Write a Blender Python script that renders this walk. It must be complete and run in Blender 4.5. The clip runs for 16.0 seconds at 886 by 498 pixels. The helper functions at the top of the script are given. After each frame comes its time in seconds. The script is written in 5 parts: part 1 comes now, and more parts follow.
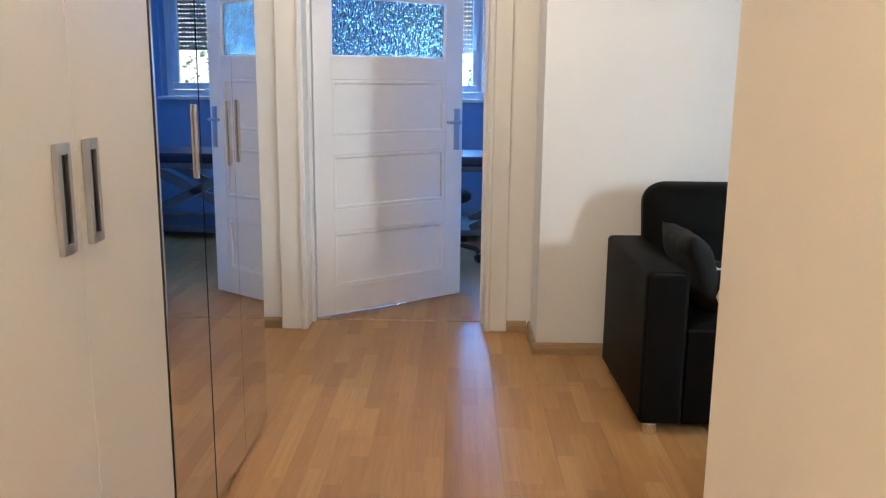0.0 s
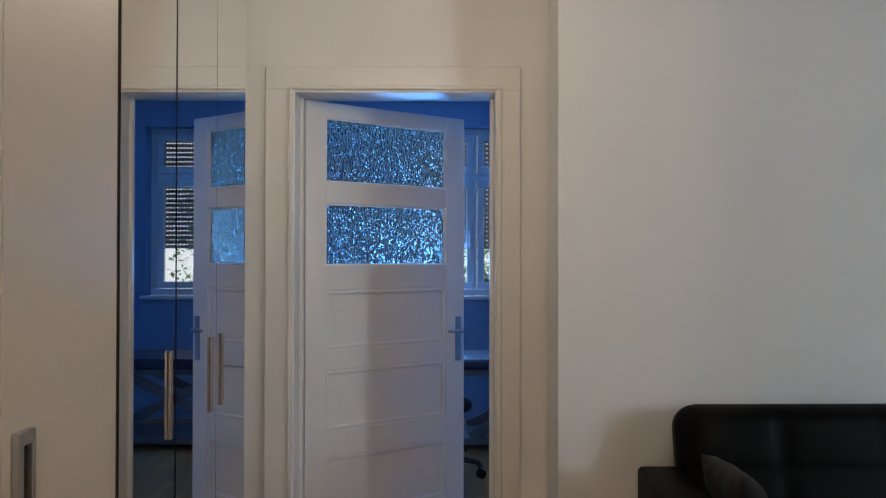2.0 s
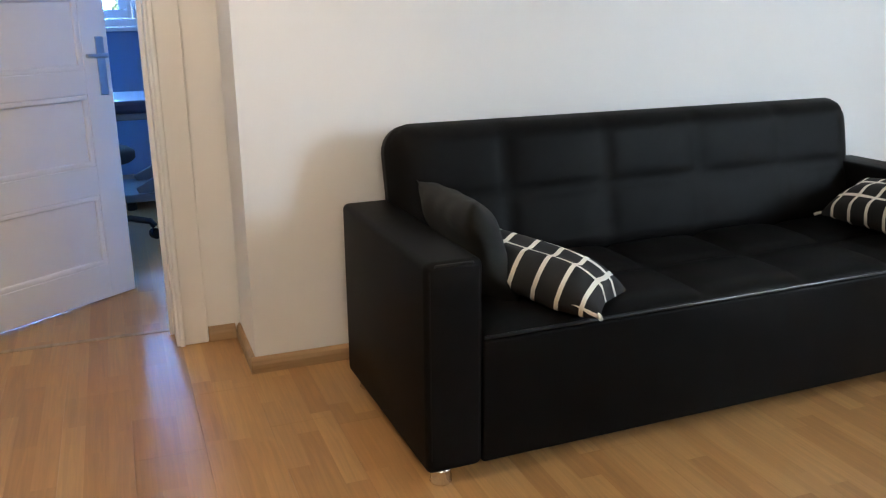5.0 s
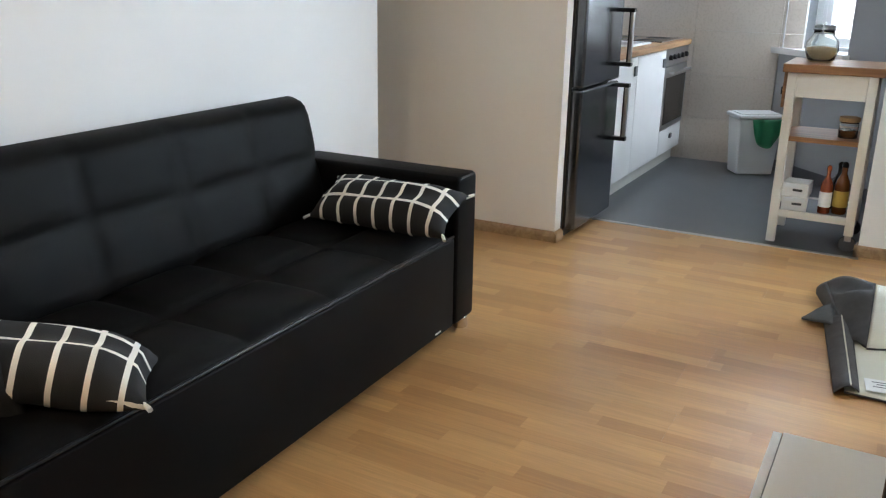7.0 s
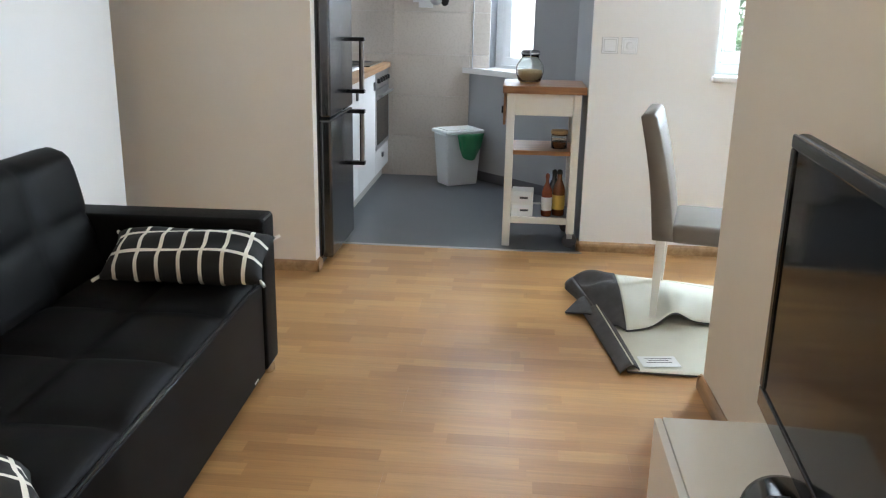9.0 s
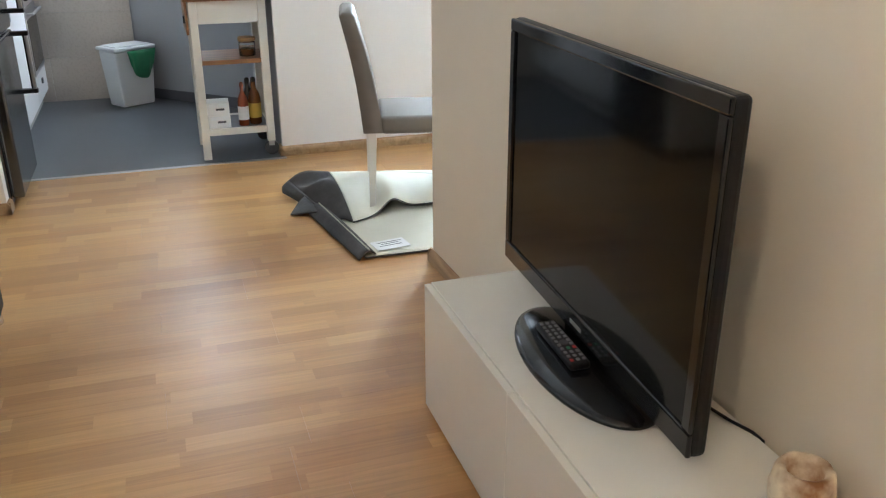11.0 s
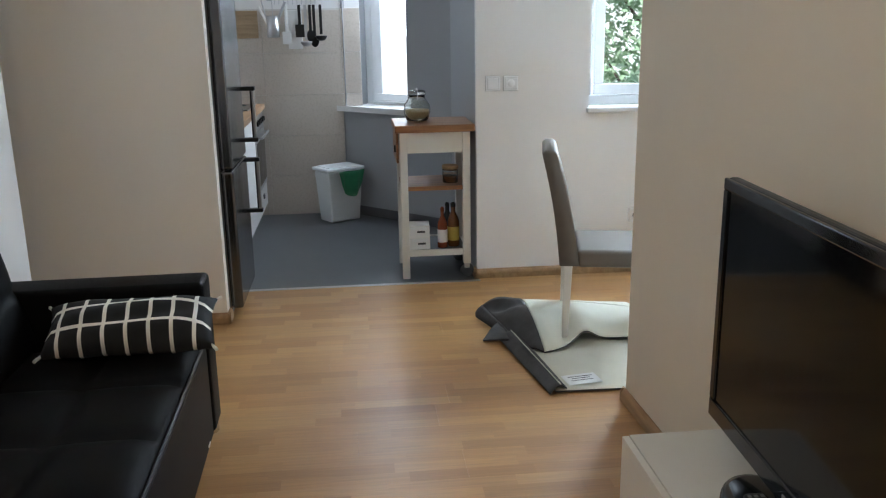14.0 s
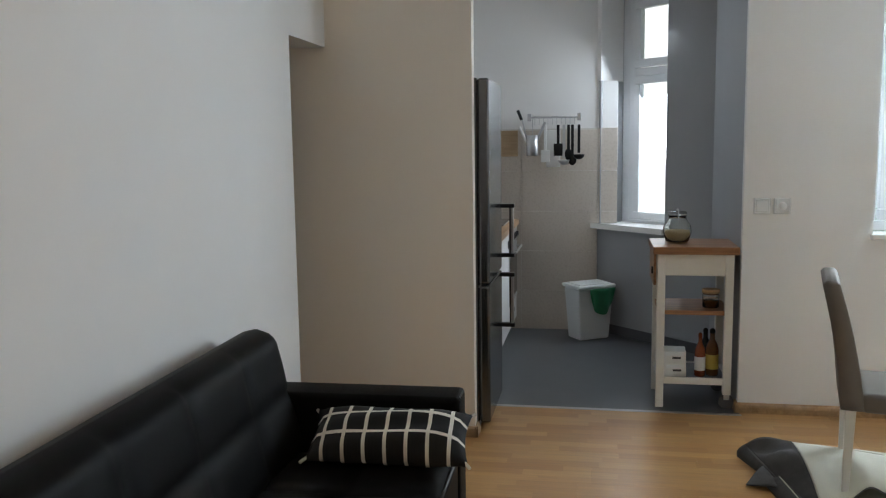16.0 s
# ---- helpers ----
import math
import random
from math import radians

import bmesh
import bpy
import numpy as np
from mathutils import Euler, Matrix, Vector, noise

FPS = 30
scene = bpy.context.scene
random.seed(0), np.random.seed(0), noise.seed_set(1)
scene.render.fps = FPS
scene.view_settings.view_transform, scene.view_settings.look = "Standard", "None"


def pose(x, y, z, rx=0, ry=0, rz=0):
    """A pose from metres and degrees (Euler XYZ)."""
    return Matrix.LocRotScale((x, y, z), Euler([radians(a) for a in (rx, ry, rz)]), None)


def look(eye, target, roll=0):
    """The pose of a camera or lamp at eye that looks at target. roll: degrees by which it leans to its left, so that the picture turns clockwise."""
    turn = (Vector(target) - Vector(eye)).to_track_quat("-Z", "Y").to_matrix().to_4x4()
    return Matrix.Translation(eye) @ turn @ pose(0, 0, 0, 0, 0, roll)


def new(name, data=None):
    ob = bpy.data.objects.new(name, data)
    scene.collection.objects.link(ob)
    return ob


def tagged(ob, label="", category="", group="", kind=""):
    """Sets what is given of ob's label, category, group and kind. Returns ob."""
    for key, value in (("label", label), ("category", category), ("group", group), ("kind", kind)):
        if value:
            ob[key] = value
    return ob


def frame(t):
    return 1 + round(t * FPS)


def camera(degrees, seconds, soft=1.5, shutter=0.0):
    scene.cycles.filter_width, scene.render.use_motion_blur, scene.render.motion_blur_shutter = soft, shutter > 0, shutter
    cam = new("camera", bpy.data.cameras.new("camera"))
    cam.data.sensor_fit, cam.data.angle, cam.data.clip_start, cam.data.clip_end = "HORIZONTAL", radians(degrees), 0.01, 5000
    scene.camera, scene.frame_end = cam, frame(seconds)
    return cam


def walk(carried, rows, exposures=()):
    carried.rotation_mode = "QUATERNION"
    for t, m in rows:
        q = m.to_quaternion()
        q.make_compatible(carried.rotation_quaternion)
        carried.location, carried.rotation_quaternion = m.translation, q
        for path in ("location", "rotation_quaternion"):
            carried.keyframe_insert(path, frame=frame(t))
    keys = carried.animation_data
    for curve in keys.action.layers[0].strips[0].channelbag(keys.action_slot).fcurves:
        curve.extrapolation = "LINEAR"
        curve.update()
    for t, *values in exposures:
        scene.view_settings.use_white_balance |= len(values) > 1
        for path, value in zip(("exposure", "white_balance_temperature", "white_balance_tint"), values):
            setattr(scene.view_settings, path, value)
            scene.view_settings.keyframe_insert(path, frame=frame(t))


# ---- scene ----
cam = camera(55.2, 16.0, soft=1.2)

PATH = [
    (0, (-0.357, -3.856, 1.29), (-0.389, -1.897, 0.889), 0.6),
    (0.5, (-0.37, -3.815, 1.346), (-0.399, -1.828, 1.118), 0.5),
    (1, (-0.394, -3.724, 1.399), (-0.414, -1.727, 1.303), 0.7),
    (1.5, (-0.422, -3.601, 1.444), (-0.435, -1.601, 1.465), 0.5),
    (2, (-0.45, -3.483, 1.418), (-0.449, -1.483, 1.439), 0.1),
    (2.5, (-0.497, -3.387, 1.34), (-0.459, -1.397, 1.149), -0.0),
    (3, (-0.512, -3.302, 1.287), (-0.451, -1.335, 0.932), -0.0),
    (3.2, (-0.496, -3.241, 1.273), (-0.443, -1.281, 0.877), -0.0),
    (5.3, (-0.33, -2.678, 1.217), (0.522, -0.968, 0.624), -0.9),
    (5.5, (-0.345, -2.625, 1.23), (0.614, -0.982, 0.614), -1.3),
    (6, (-0.319, -2.524, 1.243), (0.875, -1.066, 0.573), -1.8),
    (6.5, (-0.28, -2.375, 1.294), (1.2, -1.197, 0.645), 0.5),
    (7, (-0.304, -2.264, 1.294), (1.366, -1.347, 0.685), 1.0),
    (7.5, (-0.38, -2.125, 1.322), (1.404, -1.463, 0.706), 1.0),
    (8, (-0.457, -2.006, 1.351), (1.389, -1.552, 0.728), 0.4),
    (8.5, (-0.49, -1.912, 1.357), (1.408, -1.648, 0.785), 1.2),
    (9, (-0.471, -1.757, 1.355), (1.442, -1.593, 0.795), 1.1),
    (9.5, (-0.451, -1.649, 1.354), (1.467, -1.579, 0.791), 0.5),
    (10, (-0.512, -1.585, 1.377), (1.38, -1.819, 0.77), 0.7),
    (10.2, (-0.537, -1.555, 1.381), (1.331, -1.903, 0.758), 0.6),
    (12.3, (-0.61, -1.467, 1.318), (1.057, -2.135, 0.437), -0.5),
    (12.5, (-0.612, -1.459, 1.328), (1.07, -2.081, 0.444), -0.3),
    (13, (-0.611, -1.45, 1.368), (1.183, -1.885, 0.598), -0.3),
    (13.3, (-0.621, -1.459, 1.408), (1.219, -1.804, 0.705), -0.9),
    (13.5, (-0.605, -1.446, 1.418), (1.261, -1.759, 0.771), -0.4),
    (14, (-0.59, -1.431, 1.476), (1.333, -1.629, 0.964), -0.9),
    (14.5, (-0.569, -1.421, 1.514), (1.381, -1.543, 1.088), -0.6),
    (15, (-0.573, -1.398, 1.57), (1.4, -1.386, 1.242), -1.1),
    (15.5, (-0.543, -1.39, 1.55), (1.431, -1.198, 1.295), -1.1),
    (16, (-0.531, -1.351, 1.502), (1.422, -0.996, 1.256), -0.8),
]
# exposure follows the film camera's own metering
EXPOSURES = [(0, 0.98, 6450, 10), (0.3, 0.30, 6400, 10), (0.6, -0.26, 6350, 10), (1.2, -0.45, 6450, 10), (1.9, -0.36, 6450, 10), (2.4, 0.72, 6450, 10), (3.2, 1.1, 6500, 10), (5.3, 1.0, 6400, 10), (7, 1.1, 6400, 10), (10.2, 1.12, 6450, 10), (12.3, 1.32, 5950, 10), (13, 0.97, 6000, 10), (14.5, 0.45, 6450, 10), (16, 0.12, 6700, 10)]
walk(cam, [(t, look(eye, target, roll)) for t, eye, target, roll in PATH], EXPOSURES)


# ---- world and lights ----
world = bpy.data.worlds.new("daylight")
scene.world = world
world.use_nodes = True
wn = world.node_tree
sky = wn.nodes.new("ShaderNodeTexSky")
sky.sky_type = "NISHITA"
sky.sun_disc = False
sky.sun_elevation = radians(44.4)
sky.sun_rotation = radians(258.7)
wn.nodes["Background"].inputs["Strength"].default_value = 0.15
wn.links.new(sky.outputs[0], wn.nodes["Background"].inputs["Color"])


def lamp(name, kind, m, energy, color, size=1.0, size_y=None):
    data = bpy.data.lights.new(name, kind)
    data.energy, data.color = energy, color
    if kind == "AREA":
        data.shape, data.size, data.size_y = "RECTANGLE", size, size_y or size
    elif kind == "SUN":
        data.angle = radians(size)
    else:
        data.shadow_soft_size = size
    ob = new(name, data)
    ob.matrix_world = m
    return ob


lamp("sun", "SUN", look((-10, -2, 10), (0, 0, 0)), 5.0, (1.0, 0.95, 0.88), 0.5)
# skylight in the window openings
lamp("skylight_dining", "AREA", look((4.53, -3.75, 1.8), (1.9, -2.2, 1.0)), 100, (0.70, 0.86, 1.0), 0.6, 1.4)
lamp("skylight_kitchen", "AREA", look((6.15, -1.92, 1.75), (5.0, -0.9, 0.8)), 24, (0.76, 0.88, 1.0), 0.5, 1.5)
lamp("skylight_back_room", "AREA", look((-0.75, 4.24, 1.30), (-0.75, 0.0, 1.0)), 60, (0.13, 0.40, 1.0), 0.95, 0.38)
lamp("pendant_bulb", "POINT", pose(-0.66, -1.0, 2.330), 11, (1.0, 0.83, 0.62), 0.08)
# unseen lamp added to brighten the wardrobe fronts and hall wall
lamp("hall_fill_bulb", "POINT", pose(-0.50, -4.75, 2.330), 34, (1.0, 0.86, 0.70), 0.08)

# ---- materials ----


def mat(name, color, rough=0.5, metal=0.0, var=0.08, scale=6.0, bump=0.0, bump_scale=60.0, color2=None, detail=5.0, contrast=1.0, **extra):
    m = bpy.data.materials.new(name)
    m.use_nodes = True
    nt = m.node_tree
    b = nt.nodes["Principled BSDF"]
    b.inputs["Roughness"].default_value = rough
    b.inputs["Metallic"].default_value = metal
    for key, value in extra.items():
        b.inputs[key.replace("_", " ")].default_value = value
    tc = nt.nodes.new("ShaderNodeTexCoord")
    n1 = nt.nodes.new("ShaderNodeTexNoise")
    n1.inputs["Scale"].default_value = scale
    n1.inputs["Detail"].default_value = detail
    nt.links.new(tc.outputs["Object"], n1.inputs["Vector"])
    ramp = nt.nodes.new("ShaderNodeMix")
    ramp.data_type = "RGBA"
    lo = [max(0.0, c * (1 - var)) for c in color]
    hi = [min(1.0, c * (1 + var)) for c in color] if color2 is None else color2
    ramp.inputs["A"].default_value = (*lo, 1)
    ramp.inputs["B"].default_value = (*hi, 1)
    cr = nt.nodes.new("ShaderNodeMapRange")
    cr.inputs["From Min"].default_value, cr.inputs["From Max"].default_value = 0.5 - 0.5 / contrast, 0.5 + 0.5 / contrast
    nt.links.new(n1.outputs["Fac"], cr.inputs["Value"])
    nt.links.new(cr.outputs["Result"], ramp.inputs["Factor"])
    nt.links.new(ramp.outputs["Result"], b.inputs["Base Color"])
    n2 = nt.nodes.new("ShaderNodeTexNoise")
    n2.inputs["Scale"].default_value = bump_scale
    n2.inputs["Detail"].default_value = 4
    nt.links.new(tc.outputs["Object"], n2.inputs["Vector"])
    mr = nt.nodes.new("ShaderNodeMapRange")
    mr.inputs["To Min"].default_value = max(0.02, rough - 0.06)
    mr.inputs["To Max"].default_value = min(1.0, rough + 0.06)
    nt.links.new(n2.outputs["Fac"], mr.inputs["Value"])
    nt.links.new(mr.outputs["Result"], b.inputs["Roughness"])
    if bump:
        bn = nt.nodes.new("ShaderNodeBump")
        bn.inputs["Strength"].default_value = bump
        bn.inputs["Distance"].default_value = 0.003
        nt.links.new(n2.outputs["Fac"], bn.inputs["Height"])
        nt.links.new(bn.outputs["Normal"], b.inputs["Normal"])
    return m


def laminate():
    """Beech three-strip laminate: strips 65 mm wide and 430 mm long, printed on boards that run along y."""
    m = bpy.data.materials.new("laminate")
    m.use_nodes = True
    nt = m.node_tree
    lk = nt.links.new
    b = nt.nodes["Principled BSDF"]
    geo = nt.nodes.new("ShaderNodeNewGeometry")
    sep = nt.nodes.new("ShaderNodeSeparateXYZ")
    lk(geo.outputs["Position"], sep.inputs[0])

    def mth(op, a, c=None, v=None):
        n = nt.nodes.new("ShaderNodeMath")
        n.operation = op
        lk(a, n.inputs[0])
        if c is not None:
            lk(c, n.inputs[1])
        elif v is not None:
            n.inputs[1].default_value = v
        return n.outputs[0]

    col = mth("FLOOR", mth("DIVIDE", sep.outputs["X"], v=0.065))
    shift = nt.nodes.new("ShaderNodeTexWhiteNoise")
    shift.noise_dimensions = "1D"
    lk(col, shift.inputs["W"])
    row = mth("FLOOR", mth("ADD", mth("DIVIDE", sep.outputs["Y"], v=0.43), shift.outputs["Value"]))
    comb = nt.nodes.new("ShaderNodeCombineXYZ")
    lk(col, comb.inputs[0])
    lk(row, comb.inputs[1])
    cell = nt.nodes.new("ShaderNodeTexWhiteNoise")
    cell.noise_dimensions = "2D"
    lk(comb.outputs[0], cell.inputs["Vector"])
    tone = nt.nodes.new("ShaderNodeValToRGB")
    e = tone.color_ramp.elements
    e[0].color, e[1].color = (0.38, 0.187, 0.064, 1), (0.50, 0.278, 0.106, 1)
    lk(cell.outputs["Value"], tone.inputs[0])
    # grain, stretched along the boards
    mp = nt.nodes.new("ShaderNodeMapping")
    mp.inputs["Scale"].default_value = (70, 3.0, 1)
    add = nt.nodes.new("ShaderNodeVectorMath")
    add.operation = "ADD"
    lk(geo.outputs["Position"], add.inputs[0])
    lk(cell.outputs["Color"], add.inputs[1])
    lk(add.outputs[0], mp.inputs["Vector"])
    gr = nt.nodes.new("ShaderNodeTexNoise")
    gr.inputs["Scale"].default_value = 1.0
    gr.inputs["Detail"].default_value = 6
    gr.inputs["Distortion"].default_value = 1.2
    lk(mp.outputs[0], gr.inputs["Vector"])
    grain = nt.nodes.new("ShaderNodeMapRange")
    grain.inputs["From Min"].default_value, grain.inputs["From Max"].default_value = 0.3, 0.7
    grain.inputs["To Min"].default_value, grain.inputs["To Max"].default_value = 0.84, 1.08
    lk(gr.outputs["Fac"], grain.inputs["Value"])
    info = nt.nodes.new("ShaderNodeObjectInfo")
    board = nt.nodes.new("ShaderNodeMapRange")
    board.inputs["To Min"].default_value, board.inputs["To Max"].default_value = 0.93, 1.05
    lk(info.outputs["Random"], board.inputs["Value"])
    mul = mth("MULTIPLY", grain.outputs[0], board.outputs[0])
    mix = nt.nodes.new("ShaderNodeVectorMath")
    mix.operation = "SCALE"
    lk(tone.outputs[0], mix.inputs[0])
    lk(mul, mix.inputs["Scale"])
    lk(mix.outputs[0], b.inputs["Base Color"])
    rg = nt.nodes.new("ShaderNodeMapRange")
    rg.inputs["To Min"].default_value, rg.inputs["To Max"].default_value = 0.27, 0.45
    lk(gr.outputs["Fac"], rg.inputs["Value"])
    lk(rg.outputs[0], b.inputs["Roughness"])
    bn = nt.nodes.new("ShaderNodeBump")
    bn.inputs["Strength"].default_value, bn.inputs["Distance"].default_value = 0.12, 0.001
    lk(gr.outputs["Fac"], bn.inputs["Height"])
    lk(bn.outputs[0], b.inputs["Normal"])
    return m


def wood(name, dark, light, axis=1, freq=40.0, rough=0.4):
    m = bpy.data.materials.new(name)
    m.use_nodes = True
    nt = m.node_tree
    b = nt.nodes["Principled BSDF"]
    tc = nt.nodes.new("ShaderNodeTexCoord")
    mp = nt.nodes.new("ShaderNodeMapping")
    s = [freq, freq, freq]
    s[axis] = freq / 14
    mp.inputs["Scale"].default_value = s
    nz = nt.nodes.new("ShaderNodeTexNoise")
    nz.inputs["Scale"].default_value, nz.inputs["Detail"].default_value = 1.0, 6
    nz.inputs["Distortion"].default_value = 0.8
    rp = nt.nodes.new("ShaderNodeValToRGB")
    rp.color_ramp.elements[0].position, rp.color_ramp.elements[1].position = 0.3, 0.72
    rp.color_ramp.elements[0].color, rp.color_ramp.elements[1].color = (*dark, 1), (*light, 1)
    for a, c in ((tc.outputs["Object"], mp.inputs["Vector"]), (mp.outputs[0], nz.inputs["Vector"]), (nz.outputs["Fac"], rp.inputs[0]), (rp.outputs[0], b.inputs["Base Color"])):
        nt.links.new(a, c)
    b.inputs["Roughness"].default_value = rough
    bn = nt.nodes.new("ShaderNodeBump")
    bn.inputs["Strength"].default_value, bn.inputs["Distance"].default_value = 0.2, 0.002
    nt.links.new(nz.outputs["Fac"], bn.inputs["Height"])
    nt.links.new(bn.outputs[0], b.inputs["Normal"])
    return m


def glass(name, color, rough=0.0, bump=0.0, bump_scale=80.0):
    m = bpy.data.materials.new(name)
    m.use_nodes = True
    nt = m.node_tree
    b = nt.nodes["Principled BSDF"]
    b.inputs["Base Color"].default_value = (*color, 1)
    b.inputs["Transmission Weight"].default_value = 1.0
    b.inputs["Roughness"].default_value = rough
    b.inputs["IOR"].default_value = 1.45
    if bump:
        tc = nt.nodes.new("ShaderNodeTexCoord")
        mp = nt.nodes.new("ShaderNodeMapping")
        mp.inputs["Scale"].default_value = (1.5, 1.5, 0.8)
        vo = nt.nodes.new("ShaderNodeTexVoronoi")
        vo.inputs["Scale"].default_value = bump_scale
        bn = nt.nodes.new("ShaderNodeBump")
        bn.inputs["Strength"].default_value, bn.inputs["Distance"].default_value = bump, 0.01
        nt.links.new(tc.outputs["Object"], mp.inputs["Vector"])
        nt.links.new(mp.outputs[0], vo.inputs["Vector"])
        nt.links.new(vo.outputs["Distance"], bn.inputs["Height"])
        nt.links.new(bn.outputs[0], b.inputs["Normal"])
    return m


def checks():
    """Black cotton with a white window-pane check, 62 mm apart."""
    m = bpy.data.materials.new("check_cotton")
    m.use_nodes = True
    nt = m.node_tree
    lk = nt.links.new
    b = nt.nodes["Principled BSDF"]
    b.inputs["Roughness"].default_value = 0.9
    tc = nt.nodes.new("ShaderNodeTexCoord")
    sep = nt.nodes.new("ShaderNodeSeparateXYZ")
    lk(tc.outputs["Object"], sep.inputs[0])
    hits = []
    for axis, pitch in (("X", 0.094), ("Y", 0.0715)):
        d = nt.nodes.new("ShaderNodeMath")
        d.operation = "PINGPONG"
        d.inputs[1].default_value = pitch / 2
        off = nt.nodes.new("ShaderNodeMath")
        off.inputs[1].default_value = pitch / 2 if axis == "X" else 0.0
        lk(sep.outputs[axis], off.inputs[0])
        lk(off.outputs[0], d.inputs[0])
        g = nt.nodes.new("ShaderNodeMath")
        g.operation = "LESS_THAN"
        g.inputs[1].default_value = 0.0062
        lk(d.outputs[0], g.inputs[0])
        hits.append(g.outputs[0])
    mx = nt.nodes.new("ShaderNodeMath")
    mx.operation = "MAXIMUM"
    lk(hits[0], mx.inputs[0])
    lk(hits[1], mx.inputs[1])
    mix = nt.nodes.new("ShaderNodeMix")
    mix.data_type = "RGBA"
    mix.inputs["A"].default_value, mix.inputs["B"].default_value = (0.012, 0.012, 0.013, 1), (0.78, 0.75, 0.68, 1)
    lk(mx.outputs[0], mix.inputs["Factor"])
    lk(mix.outputs["Result"], b.inputs["Base Color"])
    nz = nt.nodes.new("ShaderNodeTexNoise")
    nz.inputs["Scale"].default_value = 400
    lk(tc.outputs["Object"], nz.inputs["Vector"])
    bn = nt.nodes.new("ShaderNodeBump")
    bn.inputs["Strength"].default_value, bn.inputs["Distance"].default_value = 0.3, 0.002
    lk(nz.outputs["Fac"], bn.inputs["Height"])
    lk(bn.outputs[0], b.inputs["Normal"])
    return m


WHITE_WALL = mat("white_wall_paint", (0.80, 0.79, 0.78), 0.85, var=0.03, scale=2.5, bump=0.12, bump_scale=180)
BEIGE_WALL = mat("beige_wall_paint", (0.79, 0.71, 0.59), 0.85, var=0.03, scale=2.5, bump=0.12, bump_scale=180)
CREAM_WALL = mat("cream_wall_paint", (0.84, 0.785, 0.71), 0.85, var=0.03, scale=2.5, bump=0.12, bump_scale=180)
GREY_WALL = mat("grey_wall_paint", (0.36, 0.37, 0.385), 0.85, var=0.03, scale=2.5, bump=0.12, bump_scale=180)
# the back room's blue daylight is put into this wall colour
BLUE_CAST_WALL = mat("blue_cast_wall_paint", (0.25, 0.37, 0.58), 0.85, var=0.03, scale=2.5, bump=0.12, bump_scale=180)
CEILING = mat("ceiling_paint", (0.82, 0.81, 0.79), 0.9, var=0.02, scale=2, bump=0.1, bump_scale=150)
WHITE_PAINT = mat("white_gloss_paint", (0.78, 0.77, 0.76), 0.38, var=0.03, scale=8, bump=0.05, bump_scale=40)
WHITE_FOIL = mat("white_furniture_foil", (0.80, 0.78, 0.72), 0.16, var=0.02, scale=5, bump=0.03, bump_scale=200)
WARDROBE = mat("wardrobe_foil", (0.80, 0.77, 0.73), 0.4, var=0.02, scale=5, bump=0.03, bump_scale=250)
PVC = mat("white_window_pvc", (0.80, 0.82, 0.84), 0.3, var=0.02, scale=8)
LAMINATE = laminate()
BASE_WOOD = wood("baseboard_beech", (0.29, 0.175, 0.085), (0.45, 0.29, 0.155), 0, 30, 0.4)
DARK_JOINT = mat("board_joint", (0.30, 0.17, 0.08), 0.7, var=0.1)
VINYL = mat("grey_vinyl_floor", (0.085, 0.09, 0.098), 0.36, var=0.16, scale=5, bump=0.08, bump_scale=120)
TILE = mat("beige_wall_tile", (0.57, 0.51, 0.45), 0.28, var=0.05, scale=4)
GROUT = mat("pale_grout", (0.62, 0.60, 0.57), 0.9, var=0.05, scale=40)
LEATHER = mat("black_leatherette", (0.0055, 0.0052, 0.0052), 0.48, var=0.25, scale=10, bump=0.18, bump_scale=420, Specular_IOR_Level=0.052)
PIPING = mat("glossy_black_piping", (0.006, 0.006, 0.007), 0.30, var=0.2, scale=30, Specular_IOR_Level=0.24)
BLACK_CLOTH = mat("black_cloth", (0.008, 0.008, 0.008), 0.9, var=0.2, scale=20, bump=0.3, bump_scale=400)
CHECK = checks()
CHROME = mat("chrome", (0.75, 0.75, 0.76), 0.14, 1.0, var=0.04, scale=20)
STEEL = mat("brushed_steel", (0.52, 0.52, 0.53), 0.32, 1.0, var=0.1, scale=30, bump=0.05, bump_scale=300)
DARK_STEEL = mat("dark_brushed_steel", (0.13, 0.135, 0.145), 0.20, 0.9, var=0.12, scale=12, bump=0.04, bump_scale=300)
BLACK_PLASTIC = mat("black_plastic", (0.008, 0.008, 0.009), 0.32, var=0.15, scale=15, Specular_IOR_Level=0.3)
BLACK_GLOSS = mat("black_gloss_plastic", (0.006, 0.006, 0.007), 0.12, var=0.15, scale=10)
SCREEN = mat("dark_screen", (0.004, 0.0038, 0.0038), 0.08, var=0.1, scale=4, Specular_IOR_Level=0.16)
MIRROR = mat("mirror_silver", (0.80, 0.81, 0.80), 0.03, 1.0, var=0.01, scale=3)
MIRROR.node_tree.nodes["Principled BSDF"].inputs["Roughness"].default_value = 0.01
for l in list(MIRROR.node_tree.nodes["Principled BSDF"].inputs["Roughness"].links):
    MIRROR.node_tree.links.remove(l)
BLACK_EDGE = mat("black_edge_seal", (0.01, 0.01, 0.01), 0.6, var=0.1)
FROST = glass("cathedral_glass", (0.58, 0.74, 0.68), 0.05, 0.9, 72)
CLEAR = glass("clear_glass", (0.98, 0.99, 0.99), 0.0)
JAR_GLASS = glass("jar_glass", (0.93, 0.96, 0.95), 0.02)
BUTCHER = wood("oiled_beech_top", (0.20, 0.085, 0.035), (0.38, 0.19, 0.085), 1, 30, 0.38)
